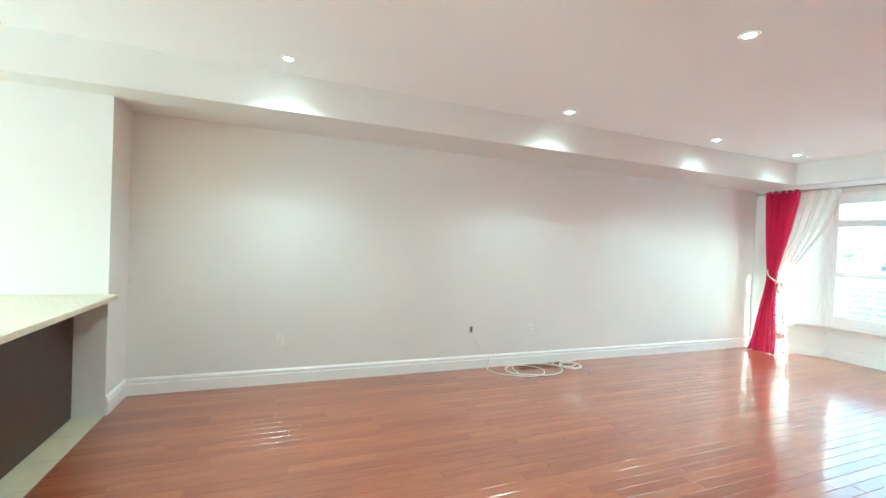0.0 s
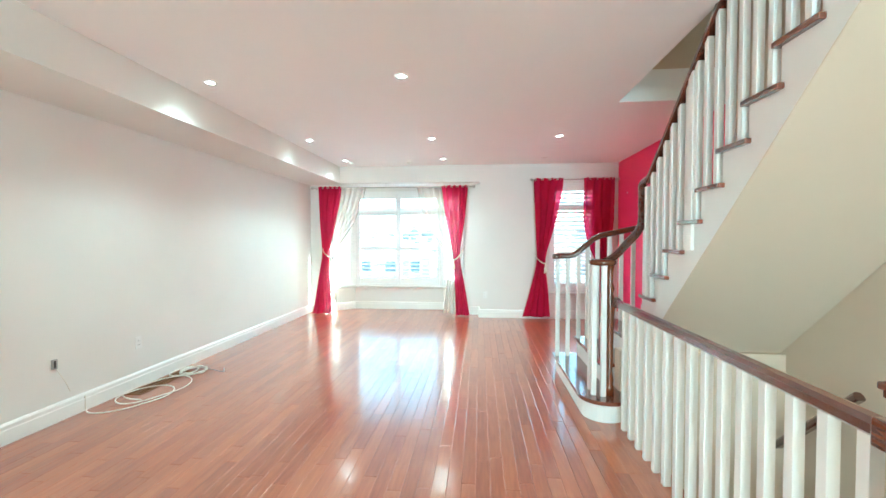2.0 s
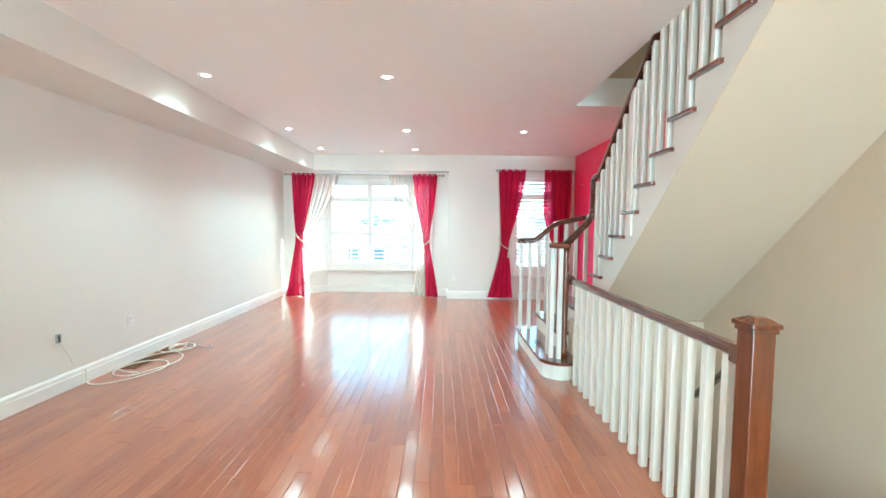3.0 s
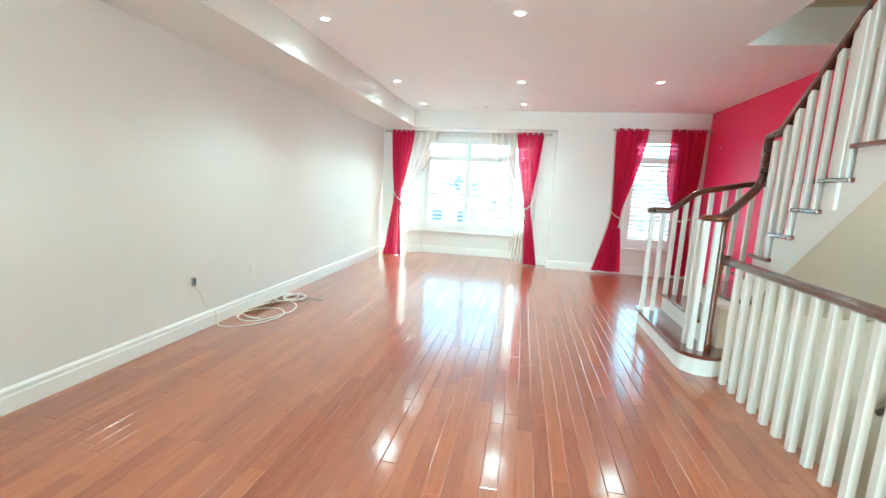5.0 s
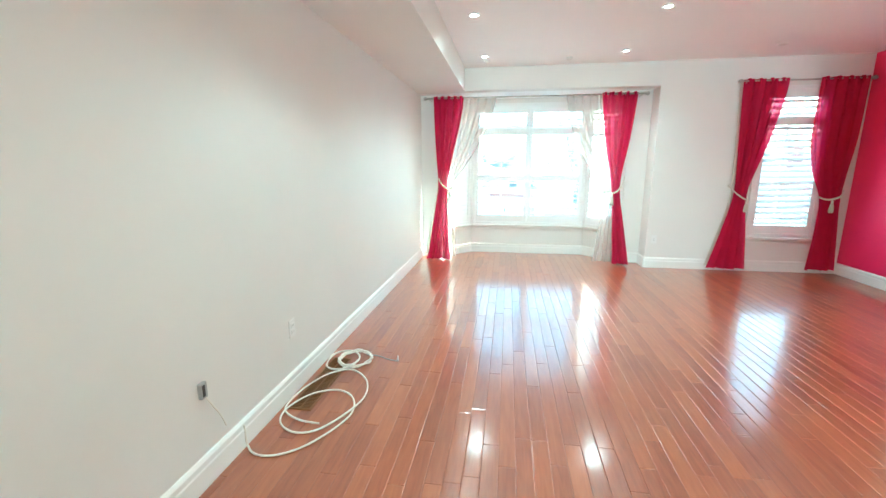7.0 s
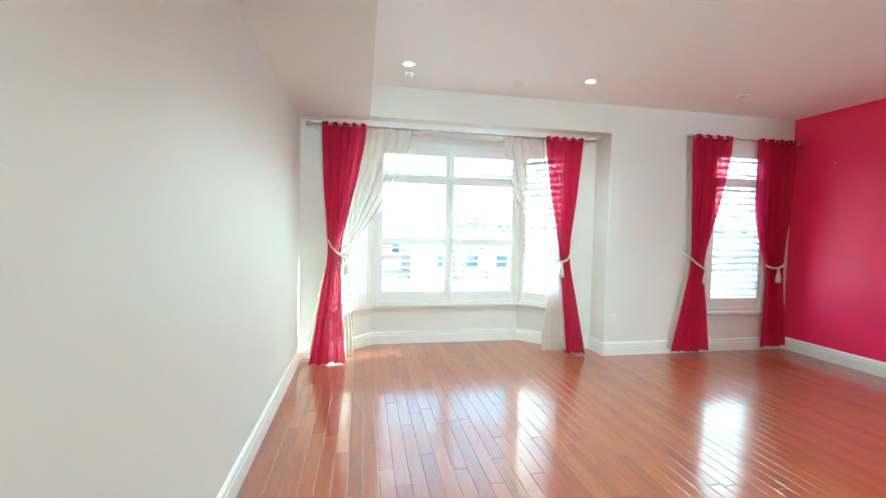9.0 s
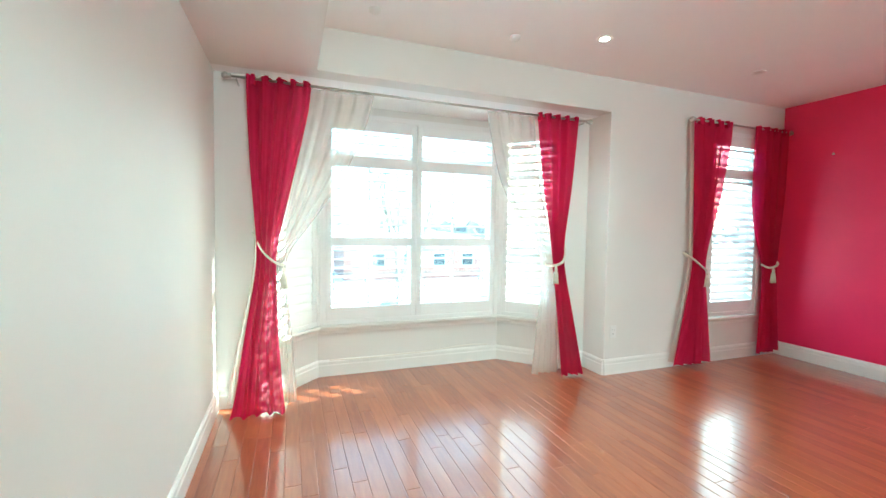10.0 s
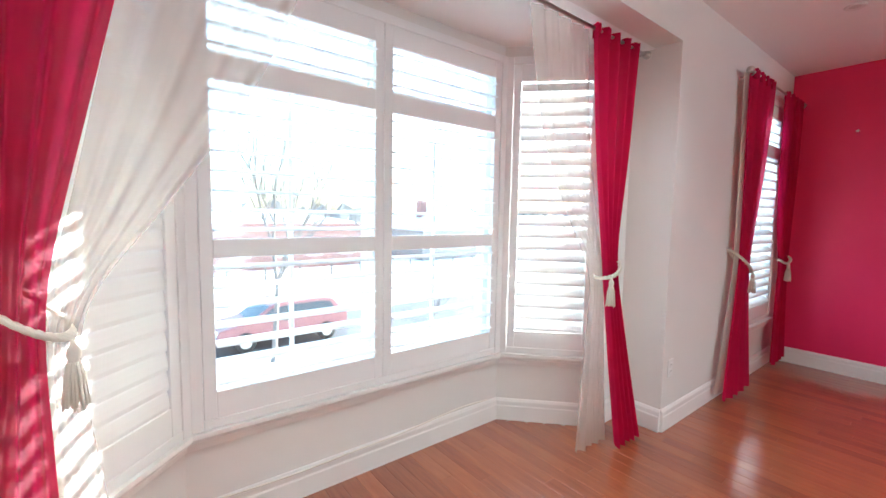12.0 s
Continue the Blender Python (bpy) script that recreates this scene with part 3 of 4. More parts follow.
bmesh.ops.create_cone(tip, cap_ends=True, segments=4, radius1=0.072, radius2=0.03, depth=0.018, matrix=pose(0, 0, 1.055, 0, 0, 45))
tmp_me = bpy.data.meshes.new("tip")
tip.to_mesh(tmp_me)
tip.free()
capm.from_mesh(tmp_me)
bpy.data.meshes.remove(tmp_me)
bmesh.ops.translate(capm, verts=capm.verts, vec=(NWX, YG, 0))
cap_ob = part("cap", capm, STAIN, guard)
part("rail_fitting", box(0.175, 0.235, YG - 0.034, YG + 0.034, GZ - 0.075, GZ + 0.004, 0.006), STAIN_X, guard)

# railing of the flight: starting newel under a round cap, gooseneck, sloped rail
rail_a = thing("stair_railing", "white balusters and dark curved handrail of the upper flight", "railing")
NX, NY = 2.45, 0.02
post = [(0.036, 0), (0.036, 0.06), (0.030, 0.08), (0.034, 0.12), (0.024, 0.18), (0.034, 0.62), (0.040, 0.70), (0.036, 0.76), (0.024, 0.80), (0.034, 0.84), (0.022, 0.90), (0.026, 0.98), (0.032, 1.03)]
part("newel_post", lathe([(r, z + Z1) for r, z in post], 16, pose(NX - 0.03, NY - 0.03, 0)), STAIN, rail_a, "dark turned starting newel", smooth=True)
part("newel_cap", lathe([(0.0, 1.195), (0.085, 1.195), (0.100, 1.205), (0.104, 1.22), (0.098, 1.236), (0.080, 1.243), (0.0, 1.245)], 28, pose(NX, NY + 0.02, 0)), STAIN, rail_a, "round dark handrail cap", smooth=True)
goose = smooth_path([(NX, NY, 1.225), (2.50, -0.06, 1.26), (2.58, -0.20, 1.38), (2.62, -0.27, 1.44), (2.63, -0.31, 1.50), (2.63, -0.325, 1.60), (2.63, -0.325, 1.82), (2.61, -0.325, 1.86), (2.55, -0.325, 1.875), (2.47, -0.325, 1.885)], 5)
part("gooseneck", tube(goose, shape=RAIL), STAIN_X, rail_a, smooth=False)
slope = RISE / RUN_
hr = lambda x: 1.875 + (2.48 - x) * slope
part("handrail", tube([(2.50, -0.325, 1.872), (2.44, -0.325, hr(2.44)), (0.1, -0.325, hr(0.1))], shape=RAIL), STAIN_X, rail_a)
for dx, dy in ((0.075, 0.07), (-0.045, 0.075), (-0.075, 0.01), (0.08, -0.06)):
    part("baluster", box(NX + dx - 0.019, NX + dx + 0.019, NY + 0.02 + dy - 0.019, NY + 0.02 + dy + 0.019, Z1, 1.197, 0.002), TRIM, rail_a)
for k in range(5, 14):
    z = 0.95 + (k - 5) * RISE
    back = X5 - (k - 5) * RUN_
    for o in (0.055, 0.165):
        x = back + o
        part("baluster", box(x - 0.018, x + 0.018, -0.343, -0.307, z, hr(x) - 0.022, 0.002), TRIM, rail_a)
part("post", box(1.775, 1.835, -0.36, -0.30, 0.95 + 2 * RISE, hr(1.80) - 0.02, 0.003), TRIM, rail_a)
part("post", box(2.46, 2.52, -0.42, -0.36, 0.75, 1.97, 0.004), TRIM, rail_a)

# railing on the window side of the lower steps
rail_b = thing("landing_railing", "white balusters and dark handrail round the stair landing", "railing")
XB = 3.50
path_b = [(XB, 0.20, 1.225), (XB, 0.05, 1.230), (XB, 0.0, 1.26), (XB, -0.17, 1.405), (XB, -0.24, 1.44), (XB, -0.62, 1.52), (XB, -1.34, 1.60)]
part("handrail", tube(path_b, shape=RAIL), STAIN_X, rail_b)
part("rail_end", lathe([(0.0, 1.197), (0.040, 1.197), (0.048, 1.215), (0.040, 1.245), (0.0, 1.250)], 18, pose(XB, 0.205, 0)), STAIN_X, rail_b, smooth=True)


def rail_z(y):
    for (_, y0, z0), (_, y1, z1) in zip(path_b, path_b[1:]):
        if y0 >= y >= y1:
            return z0 + (z1 - z0) * (y0 - y) / (y0 - y1)
    return path_b[0][2]


for y in (0.195, 0.09, -0.02, -0.11, -0.21, -0.33, -0.45, -0.57, -0.69, -0.81, -0.93, -1.05, -1.17, -1.29):
    z0 = Z1 if y > 0.0 else Z2 if y > -0.235 else Z3
    part("baluster", box(XB - 0.019, XB + 0.019, y - 0.019, y + 0.019, z0, rail_z(y) - 0.026, 0.002), TRIM, rail_b)

# ---- pot lights ----


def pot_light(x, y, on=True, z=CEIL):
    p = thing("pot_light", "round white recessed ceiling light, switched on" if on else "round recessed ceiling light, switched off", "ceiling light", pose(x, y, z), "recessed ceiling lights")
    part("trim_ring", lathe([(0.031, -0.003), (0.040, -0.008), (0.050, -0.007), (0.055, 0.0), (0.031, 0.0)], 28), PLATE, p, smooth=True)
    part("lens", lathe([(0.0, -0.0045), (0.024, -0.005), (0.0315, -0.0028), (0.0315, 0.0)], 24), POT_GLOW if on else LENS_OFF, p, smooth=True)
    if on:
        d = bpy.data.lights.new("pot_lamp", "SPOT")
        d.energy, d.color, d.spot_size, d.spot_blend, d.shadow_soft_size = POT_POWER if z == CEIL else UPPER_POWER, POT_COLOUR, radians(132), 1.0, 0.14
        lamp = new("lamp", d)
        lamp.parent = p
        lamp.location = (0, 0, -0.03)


# The last five are unseen lamps added to brighten the kitchen end and stairs.
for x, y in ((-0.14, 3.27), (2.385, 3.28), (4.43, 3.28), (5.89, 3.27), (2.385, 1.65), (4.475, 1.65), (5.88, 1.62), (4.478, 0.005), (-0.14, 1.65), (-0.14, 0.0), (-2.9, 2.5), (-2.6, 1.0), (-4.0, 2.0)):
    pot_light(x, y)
pot_light(5.88, -0.02, False)
# Upper hall lamps, unseen and added so light falls onto the stair wall.
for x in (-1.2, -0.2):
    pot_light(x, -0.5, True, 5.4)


def ceiling_cover(x, y):
    c = thing("ceiling_sensor", "small round white ceiling sensor", "sensor", pose(x, y, CEIL))
    part("housing", lathe([(0.0, -0.028), (0.022, -0.027), (0.034, -0.018), (0.040, -0.004), (0.040, 0.0)], 20), PLATE, c, smooth=True)


ceiling_cover(6.10, 3.24)
ceiling_cover(6.09, 2.23)

# ---- kitchen end ----
counter = tagged(part("countertop", box(-2.05, -1.285, 1.95, YK, 0.885, 0.925, 0.006), COUNTER), "cream stone countertop of a kitchen peninsula", "countertop")
for y0, y1 in ((1.98, 2.90), (2.90, 3.83)):
    cab = thing("base_cabinet", "dark brown kitchen base cabinet below the counter", "cabinet")
    part("body", box(-2.02, -1.57, y0 + 0.002, y1 - 0.002, 0.0, 0.885), CABINET, cab)
    part("back_panel", box(-1.57, -1.552, y0 + 0.004, y1 - 0.004, 0.0, 0.883, 0.002), CABINET, cab)

# ---- curtains ----


def fabric(stages, x, folds, depth, seed, cols=64, bulge=0.0, thick=0.0):
    """Hanging cloth: stages of (z, y_start, y_end, fold depth scale, x shift), from top to foot, joined softly."""
    rnd = random.Random(seed)
    ph = [rnd.uniform(0, 6.28) for _ in range(4)]
    bm = bmesh.new()
    grid = []
    zs = np.linspace(stages[0][0], stages[-1][0], 72)
    st = np.array(stages)[::-1]
    cols_ = [np.interp(zs, st[:, 0], st[:, k]) for k in range(1, 5)]
    for _ in range(3):
        for q in cols_:
            q[1:-1] = (q[:-2] + 2 * q[1:-1] + q[2:]) / 4
            q[2:-2] = (q[:-4] + q[1:-3] + q[2:-2] + q[3:-1] + q[4:]) / 5
    rows = [(float(z), *[float(q[k]) for q in cols_]) for k, z in enumerate(zs)]
    for z, y0, y1, f, dx in rows:
        line_ = []
        for c in range(cols + 1):
            u = c / cols
            warp = u + 0.018 * math.sin(5.1 * u + 0.25 * z + ph[0])
            w = math.sin(2 * math.pi * folds * warp + ph[1] + 0.25 * math.sin(0.8 * z + ph[2]))
            w += 0.35 * math.sin(2 * math.pi * folds * 1.9 * u + ph[3] + 0.2 * z)
            line_.append(bm.verts.new((x + dx + depth * f * w, y0 + (y1 - y0) * u, z + 0.006 * math.sin(9 * u + ph[2]) * (1 if z < 0.2 else 0.3))))
        grid.append(line_)
    for a, b in zip(grid, grid[1:]):
        for c in range(cols):
            bm.faces.new((a[c], a[c + 1], b[c + 1], b[c]))
    return bm


def joined(meshes):
    """Several small bmeshes as one."""
    bm = bmesh.new()
    for t in meshes:
        me = bpy.data.meshes.new("tmp")
        t.to_mesh(me)
        t.free()
        bm.from_mesh(me)
        bpy.data.meshes.remove(me)
    return bm


def tassel(parent, y, x, z):
    """A knotted head over a skirt of loose strands."""
    head = lathe([(0.003, 0.012), (0.007, 0.0), (0.013, -0.010), (0.015, -0.024), (0.011, -0.038), (0.013, -0.044), (0.010, -0.052)], 12, pose(x, y, z))
    t = part("tassel", head, CORD, parent, "cream cord tassel", smooth=True)
    rnd = random.Random(int(y * 1000))
    strands = []
    for ring, count in ((1.0, 15), (0.55, 9)):
        for k in range(count):
            a = 2 * math.pi * (k + rnd.uniform(-0.3, 0.3)) / count
            c, sn = math.cos(a) * ring, math.sin(a) * ring
            drop = rnd.uniform(0.140, 0.158)
            strands.append(tube([(x + c * 0.010, y + sn * 0.010, z - 0.040), (x + c * 0.018, y + sn * 0.018, z - 0.072), (x + c * 0.021, y + sn * 0.021, z - 0.11), (x + c * 0.024, y + sn * 0.024, z - drop)], 0.0032, 5))
    part("fringe", joined(strands), CORD, t, smooth=True)


def rope(points, r=0.011):
    """Three twisted strands along a soft path."""
    path = smooth_path(points, 14)
    strands = []
    for ph in (0, 2.094, 4.189):
        pts = []
        for i, p in enumerate(path):
            a = ph + i * 0.62
            pts.append(p + Vector((math.cos(a) * r * 0.62, math.sin(a) * r * 0.35, math.sin(a) * r * 0.62)))
        strands.append(tube(pts, r * 0.52, 6))
    return joined(strands)


def curtain(name, label, stages, x, folds, depth, material, seed, loops=0, group=""):
    c = thing(name, label, "curtain", group=group)
    p = part("panel", fabric(stages, x, folds, depth, seed), material, c, smooth=True)
    if loops:
        z, y0, y1 = stages[0][0], stages[0][1], stages[0][2]
        for k in range(loops):
            y = y0 + (y1 - y0) * (k + 0.5) / loops
            part("tab", box(x - 0.020, x + 0.020, y - 0.014, y + 0.014, z - 0.065, z + 0.010, 0.006), material, c)
    return c


RX = 6.62
# bay, left pair
curtain("curtain", "crimson curtain tied back, pooling on the floor in the bay corner",
        [(2.375, 4.03, 3.60, 1.0, 0), (2.25, 4.03, 3.60, 0.9, 0), (1.75, 4.01, 3.71, 0.8, 0), (1.22, 3.97, 3.83, 0.7, 0), (1.08, 3.965, 3.845, 0.65, 0), (0.55, 4.05, 3.83, 0.8, -0.02), (0.04, 4.12, 3.79, 0.9, -0.05), (0.008, 4.14, 3.78, 0.9, -0.09)], RX, 4.5, 0.030, RED_CLOTH, 3, 5, "crimson curtains")
curtain("curtain", "sheer champagne curtain tied back beside the crimson one",
        [(2.35, 3.60, 3.14, 0.7, 0), (2.2, 3.62, 3.16, 0.7, 0), (1.75, 3.71, 3.34, 0.8, 0.01), (1.35, 3.79, 3.60, 0.8, 0.01), (1.12, 3.85, 3.79, 0.7, 0.01), (1.02, 3.86, 3.79, 0.7, 0.0), (0.5, 3.88, 3.73, 0.8, 0.0), (0.03, 3.88, 3.70, 0.9, 0.0)], RX + 0.02, 4.5, 0.011, SHEER, 5, 0, "sheer curtains")
curtain("curtain", "cream lining hanging behind the crimson curtain",
        [(2.34, 4.02, 3.70, 0.5, 0), (1.2, 3.99, 3.88, 0.5, 0), (1.05, 3.99, 3.88, 0.5, 0), (0.3, 4.14, 3.95, 0.7, 0), (0.06, 4.17, 3.95, 0.8, -0.02)], RX + 0.045, 3.0, 0.014, LINING, 8, 0, "sheer curtains")
# bay, right pair
curtain("curtain", "crimson curtain tied back at the bay's edge",
        [(2.375, 1.71, 1.23, 1.0, 0), (2.25, 1.70, 1.24, 0.9, 0), (1.75, 1.63, 1.29, 0.8, 0), (1.20, 1.51, 1.38, 0.7, 0), (1.02, 1.49, 1.38, 0.65, -0.01), (0.5, 1.46, 1.28, 0.8, -0.05), (0.02, 1.44, 1.20, 0.9, -0.10)], RX, 4.5, 0.030, RED_CLOTH, 13, 5, "crimson curtains")
curtain("curtain", "sheer champagne curtain tied back in the bay",
        [(2.35, 2.17, 1.71, 0.7, 0), (2.2, 2.15, 1.70, 0.7, 0), (1.75, 2.03, 1.63, 0.8, 0.01), (1.35, 1.80, 1.52, 0.8, 0.01), (1.12, 1.60, 1.46, 0.8, 0.01), (1.0, 1.57, 1.45, 0.8, 0.0), (0.5, 1.63, 1.42, 1.2, -0.01), (0.03, 1.69, 1.40, 1.6, -0.03)], RX + 0.02, 4.5, 0.013, SHEER, 15, 0, "sheer curtains")
# narrow window pair
RX2 = 6.375
curtain("curtain", "cream lining behind the crimson curtain of the narrow window",
        [(2.43, 0.100, -0.20, 0.6, 0), (1.7, 0.070, -0.16, 0.6, 0), (1.10, 0.045, -0.05, 0.6, 0), (0.95, 0.050, -0.05, 0.6, 0), (0.5, 0.150, -0.05, 0.7, 0), (0.06, 0.262, 0.0, 0.8, 0)], RX2 + 0.035, 3.0, 0.012, LINING, 41, 0, "sheer curtains")
curtain("curtain", "crimson curtain tied back beside the narrow window",
        [(2.45, 0.08, -0.42, 0.8, 0), (2.3, 0.08, -0.42, 0.8, 0), (1.7, 0.05, -0.30, 0.7, 0), (1.10, 0.02, -0.12, 0.7, 0), (0.95, 0.03, -0.12, 0.65, 0), (0.5, 0.14, -0.17, 0.8, -0.01), (0.045, 0.27, -0.20, 0.9, -0.03)], RX2, 4.0, 0.026, RED_CLOTH, 23, 4, "crimson curtains")
curtain("curtain", "crimson curtain tied back against the crimson wall",
        [(2.45, -0.77, -1.28, 0.8, 0), (2.3, -0.77, -1.28, 0.8, 0), (1.7, -0.76, -1.27, 0.7, 0), (1.3, -0.84, -1.22, 0.7, 0), (1.02, -0.98, -1.20, 0.7, 0), (0.92, -0.99, -1.20, 0.65, 0), (0.5, -0.98, -1.24, 0.8, 0), (0.06, -0.94, -1.27, 0.9, -0.01)], RX2, 4.0, 0.026, RED_CLOTH, 33, 4, "crimson curtains")
# cord tie-backs with tassels
for lab, pts, ty, tx, tz in (("cream twisted cord tie-back on the bay's crimson curtain", [(6.73, 4.00, 1.27), (6.66, 3.985, 1.26), (6.57, 3.93, 1.16), (6.57, 3.86, 1.09), (6.60, 3.805, 1.06), (6.66, 3.80, 1.08), (6.70, 3.90, 1.18), (6.73, 3.99, 1.26)], 3.79, 6.595, 1.04),
                             ("cream twisted cord tie-back at the bay's edge", [(6.73, 1.30, 1.23), (6.66, 1.33, 1.18), (6.57, 1.40, 1.08), (6.57, 1.46, 1.03), (6.61, 1.55, 1.02), (6.67, 1.52, 1.05), (6.72, 1.34, 1.21)], 1.49, 6.565, 1.01),
                             ("cream twisted cord tie-back beside the narrow window", [(6.45, 0.07, 1.14), (6.40, 0.05, 1.11), (6.335, -0.01, 1.03), (6.335, -0.09, 0.98), (6.36, -0.14, 0.97), (6.42, -0.08, 1.03), (6.45, 0.06, 1.13)], -0.12, 6.33, 0.96),
                             ("cream twisted cord tie-back near the crimson wall", [(6.45, -1.27, 1.08), (6.40, -1.24, 1.06), (6.335, -1.17, 1.01), (6.335, -1.05, 0.98), (6.36, -0.96, 1.01), (6.42, -1.06, 1.02), (6.45, -1.25, 1.07)], -1.10, 6.33, 0.97)):
    tb = thing("curtain_tieback", lab, "tieback", group="cord tie-backs")
    part("cord", rope(pts), CORD, tb, smooth=True)
    tassel(tb, ty, tx, tz)
    hook = Vector(pts[0])
    part("hook", tube([hook + Vector((0.015, 0, 0)), hook, hook + Vector((-0.02, 0, 0.0)), hook + Vector((-0.025, 0, 0.02))], 0.004, 6), STEEL, tb)


def curtain_rod(x, y0, y1, z, wall_x, label):
    r = thing("curtain_rod", label, "curtain rod")
    part("rod", tube([(x, y0, z), (x, y1, z)], 0.009, 12), STEEL, r, smooth=True)
    for y, s in ((y0, 1), (y1, -1)):
        part("finial", lathe([(0.0, -0.045), (0.016, -0.040), (0.026, -0.022), (0.022, -0.008), (0.012, 0.0), (0.017, 0.006), (0.017, 0.014), (0.010, 0.018)], 16, pose(x, y, z, 90 * s, 0, 0)), STEEL, r, smooth=True)
        part("bracket", tube([(x, y - s * 0.05, z - 0.004), (x, y - s * 0.05, z - 0.02), (wall_x, y - s * 0.05, z - 0.02)], 0.006, 8), STEEL, r)
    return r


curtain_rod(RX, 4.14, 1.14, 2.355, BAY_X, "thin brushed nickel curtain rod across the bay")
curtain_rod(RX2, 0.10, -1.32, 2.43, XW, "thin brushed nickel curtain rod over the narrow window")

# ---- outlets, cables, vent ----


def outlet(m, label, sockets=True):
    o = thing("wall_outlet", label, "outlet", m, "wall plates")
    part("plate", box(-0.036, 0.036, -0.006, 0.0, -0.058, 0.058, 0.003), PLATE, o)
    if sockets:
        for z in (0.020, -0.020):
            part("socket", box(-0.017, 0.017, -0.009, -0.005, z - 0.014, z + 0.014, 0.003), PLATE, o)
            for x in (-0.006, 0.006):
                # Raised black bars; the shade inside each slot is put into their colour.
                part("slot", box(x - 0.001, x + 0.001, -0.0095, -0.0085, z - 0.004, z + 0.006), BLACK, o)


outlet(pose(2.69, YL, 0.42), "white wall outlet on the long wall")
outlet(pose(-0.125, YL, 0.42), "white wall outlet near the kitchen end")
outlet(pose(XW, 0.915, 0.40, 0, 0, -90), "white wall outlet beside the bay")
outlet(pose(5.36, YR, 0.38, 0, 0, 180), "white wall outlet on the crimson wall")
jack = thing("cable_jack", "small grey cable box on the long wall with a hanging wire", "wall jack", pose(1.905, YL, 0.45))
part("box", box(-0.019, 0.019, -0.020, 0.0, -0.037, 0.037, 0.004), GREY_BOX, jack)
# Black block on the face; its colour paints the shade of a hollow.
part("opening", box(-0.012, 0.003, -0.022, -0.018, -0.026, 0.028), BLACK, jack)
part("wire", tube(smooth_path([(0.012, -0.012, -0.040), (0.04, -0.02, -0.10), (0.075, -0.025, -0.17), (0.105, -0.02, -0.24)], 5), 0.0035, 6), CABLE, jack, smooth=True)

for x, z in ((5.995, 2.15), (6.40, 2.42)):
    h = thing("wall_hook", "tiny white picture hook on the crimson wall", "hook", pose(x, YR, z))
    part("pin", lathe([(0.0, 0.018), (0.010, 0.016), (0.012, 0.010), (0.004, 0.006), (0.004, 0.0)], 12, pose(0, 0, 0, -90, 0, 0)), PLATE, h, smooth=True)

vent = thing("floor_vent", "bronze metal floor register set in the wood floor by the wall", "vent")
# Thin near-black sheet paints the shade of the duct under the slats.
part("shade_sheet", box(2.49, 3.14, 4.057, 4.187, 0.0005, 0.003), VENT_SHADE, vent)
for a in ((2.48, 3.15, 4.182, 4.194), (2.48, 3.15, 4.050, 4.062), (2.48, 2.495, 4.062, 4.182), (3.135, 3.15, 4.062, 4.182)):
    part("rim", box(*a, 0.0005, 0.008, 0.002), BRASS, vent)
for k in range(42):
    x = 2.505 + k * 0.015
    part("slat", box(x - 0.003, x + 0.003, 4.062, 4.182, 0.002, 0.007), BRASS, vent)
part("cross_bar", box(2.495, 3.135, 4.118, 4.126, 0.002, 0.0078), BRASS, vent)

cable = thing("coaxial_cable", "loose white coaxial cable looped over the floor vent", "cable")
pts = [(2.14, 4.235, 0.12), (2.13, 4.22, 0.02), (2.08, 4.14, 0.008), (2.10, 4.02, 0.008), (2.22, 3.90, 0.008), (2.46, 3.80, 0.008), (2.64, 3.85, 0.010), (2.70, 3.98, 0.016), (2.62, 4.12, 0.018), (2.46, 4.19, 0.014), (2.34, 4.16, 0.010), (2.27, 4.05, 0.010), (2.30, 3.93, 0.012), (2.45, 3.83, 0.018), (2.66, 3.78, 0.014), (2.86, 3.84, 0.012), (2.96, 3.98, 0.020), (2.88, 4.11, 0.022), (2.70, 4.19, 0.018), (2.50, 4.21, 0.012), (2.42, 4.16, 0.012), (2.37, 4.05, 0.012), (2.36, 3.94, 0.012)]
part("loose_end", tube(smooth_path(pts, 8), 0.0055, 8), CABLE, cable, smooth=True)
coil = []
for k in range(110):
    a = k * 2 * math.pi / 24
    wob = 0.010 * math.sin(k * 1.9)
    coil.append((3.13 + (0.125 + wob) * math.cos(a), 4.015 + (0.115 + wob) * math.sin(a), 0.012 + 0.004 * (k // 24) + 0.003 * math.sin(k)))
part("coil", tube(coil, 0.0055, 8), CABLE, cable, "tight white coil", smooth=True)
coil2 = []
for k in range(60):
    a = k * 2 * math.pi / 26
    coil2.append((3.10 + 0.15 * math.cos(a), 4.10 + (0.11 + 0.008 * math.sin(k * 0.7)) * math.sin(a), 0.016 + 0.0001 * k))
part("coil", tube(coil2, 0.005, 8), CABLE, cable, smooth=True)
part("tail", tube(smooth_path([(3.22, 3.96, 0.012), (3.22, 3.87, 0.006), (3.18, 3.78, 0.005), (3.16, 3.70, 0.006)], 5), 0.0035, 6), GREY_BOX, cable, smooth=True)
part("plug", lathe([(0.006, 0), (0.007, 0.012), (0.005, 0.026), (0.002, 0.04)], 10, pose(3.16, 3.70, 0.008)), PLATE, cable, smooth=True)
bay_cable = thing("bay_cable", "thin white cable lying along the bay baseboard", "cable")
part("wire", tube(smooth_path([(7.185, 3.42, 0.150), (7.182, 3.1, 0.140), (7.180, 2.8, 0.146), (7.18, 2.5, 0.152), (7.178, 2.25, 0.170), (7.18, 2.05, 0.178), (7.182, 1.85, 0.166)], 8), 0.004, 6), CABLE, bay_cable, smooth=True)

# ---- outside: snow-covered street a storey below ----
GZ0 = -3.2
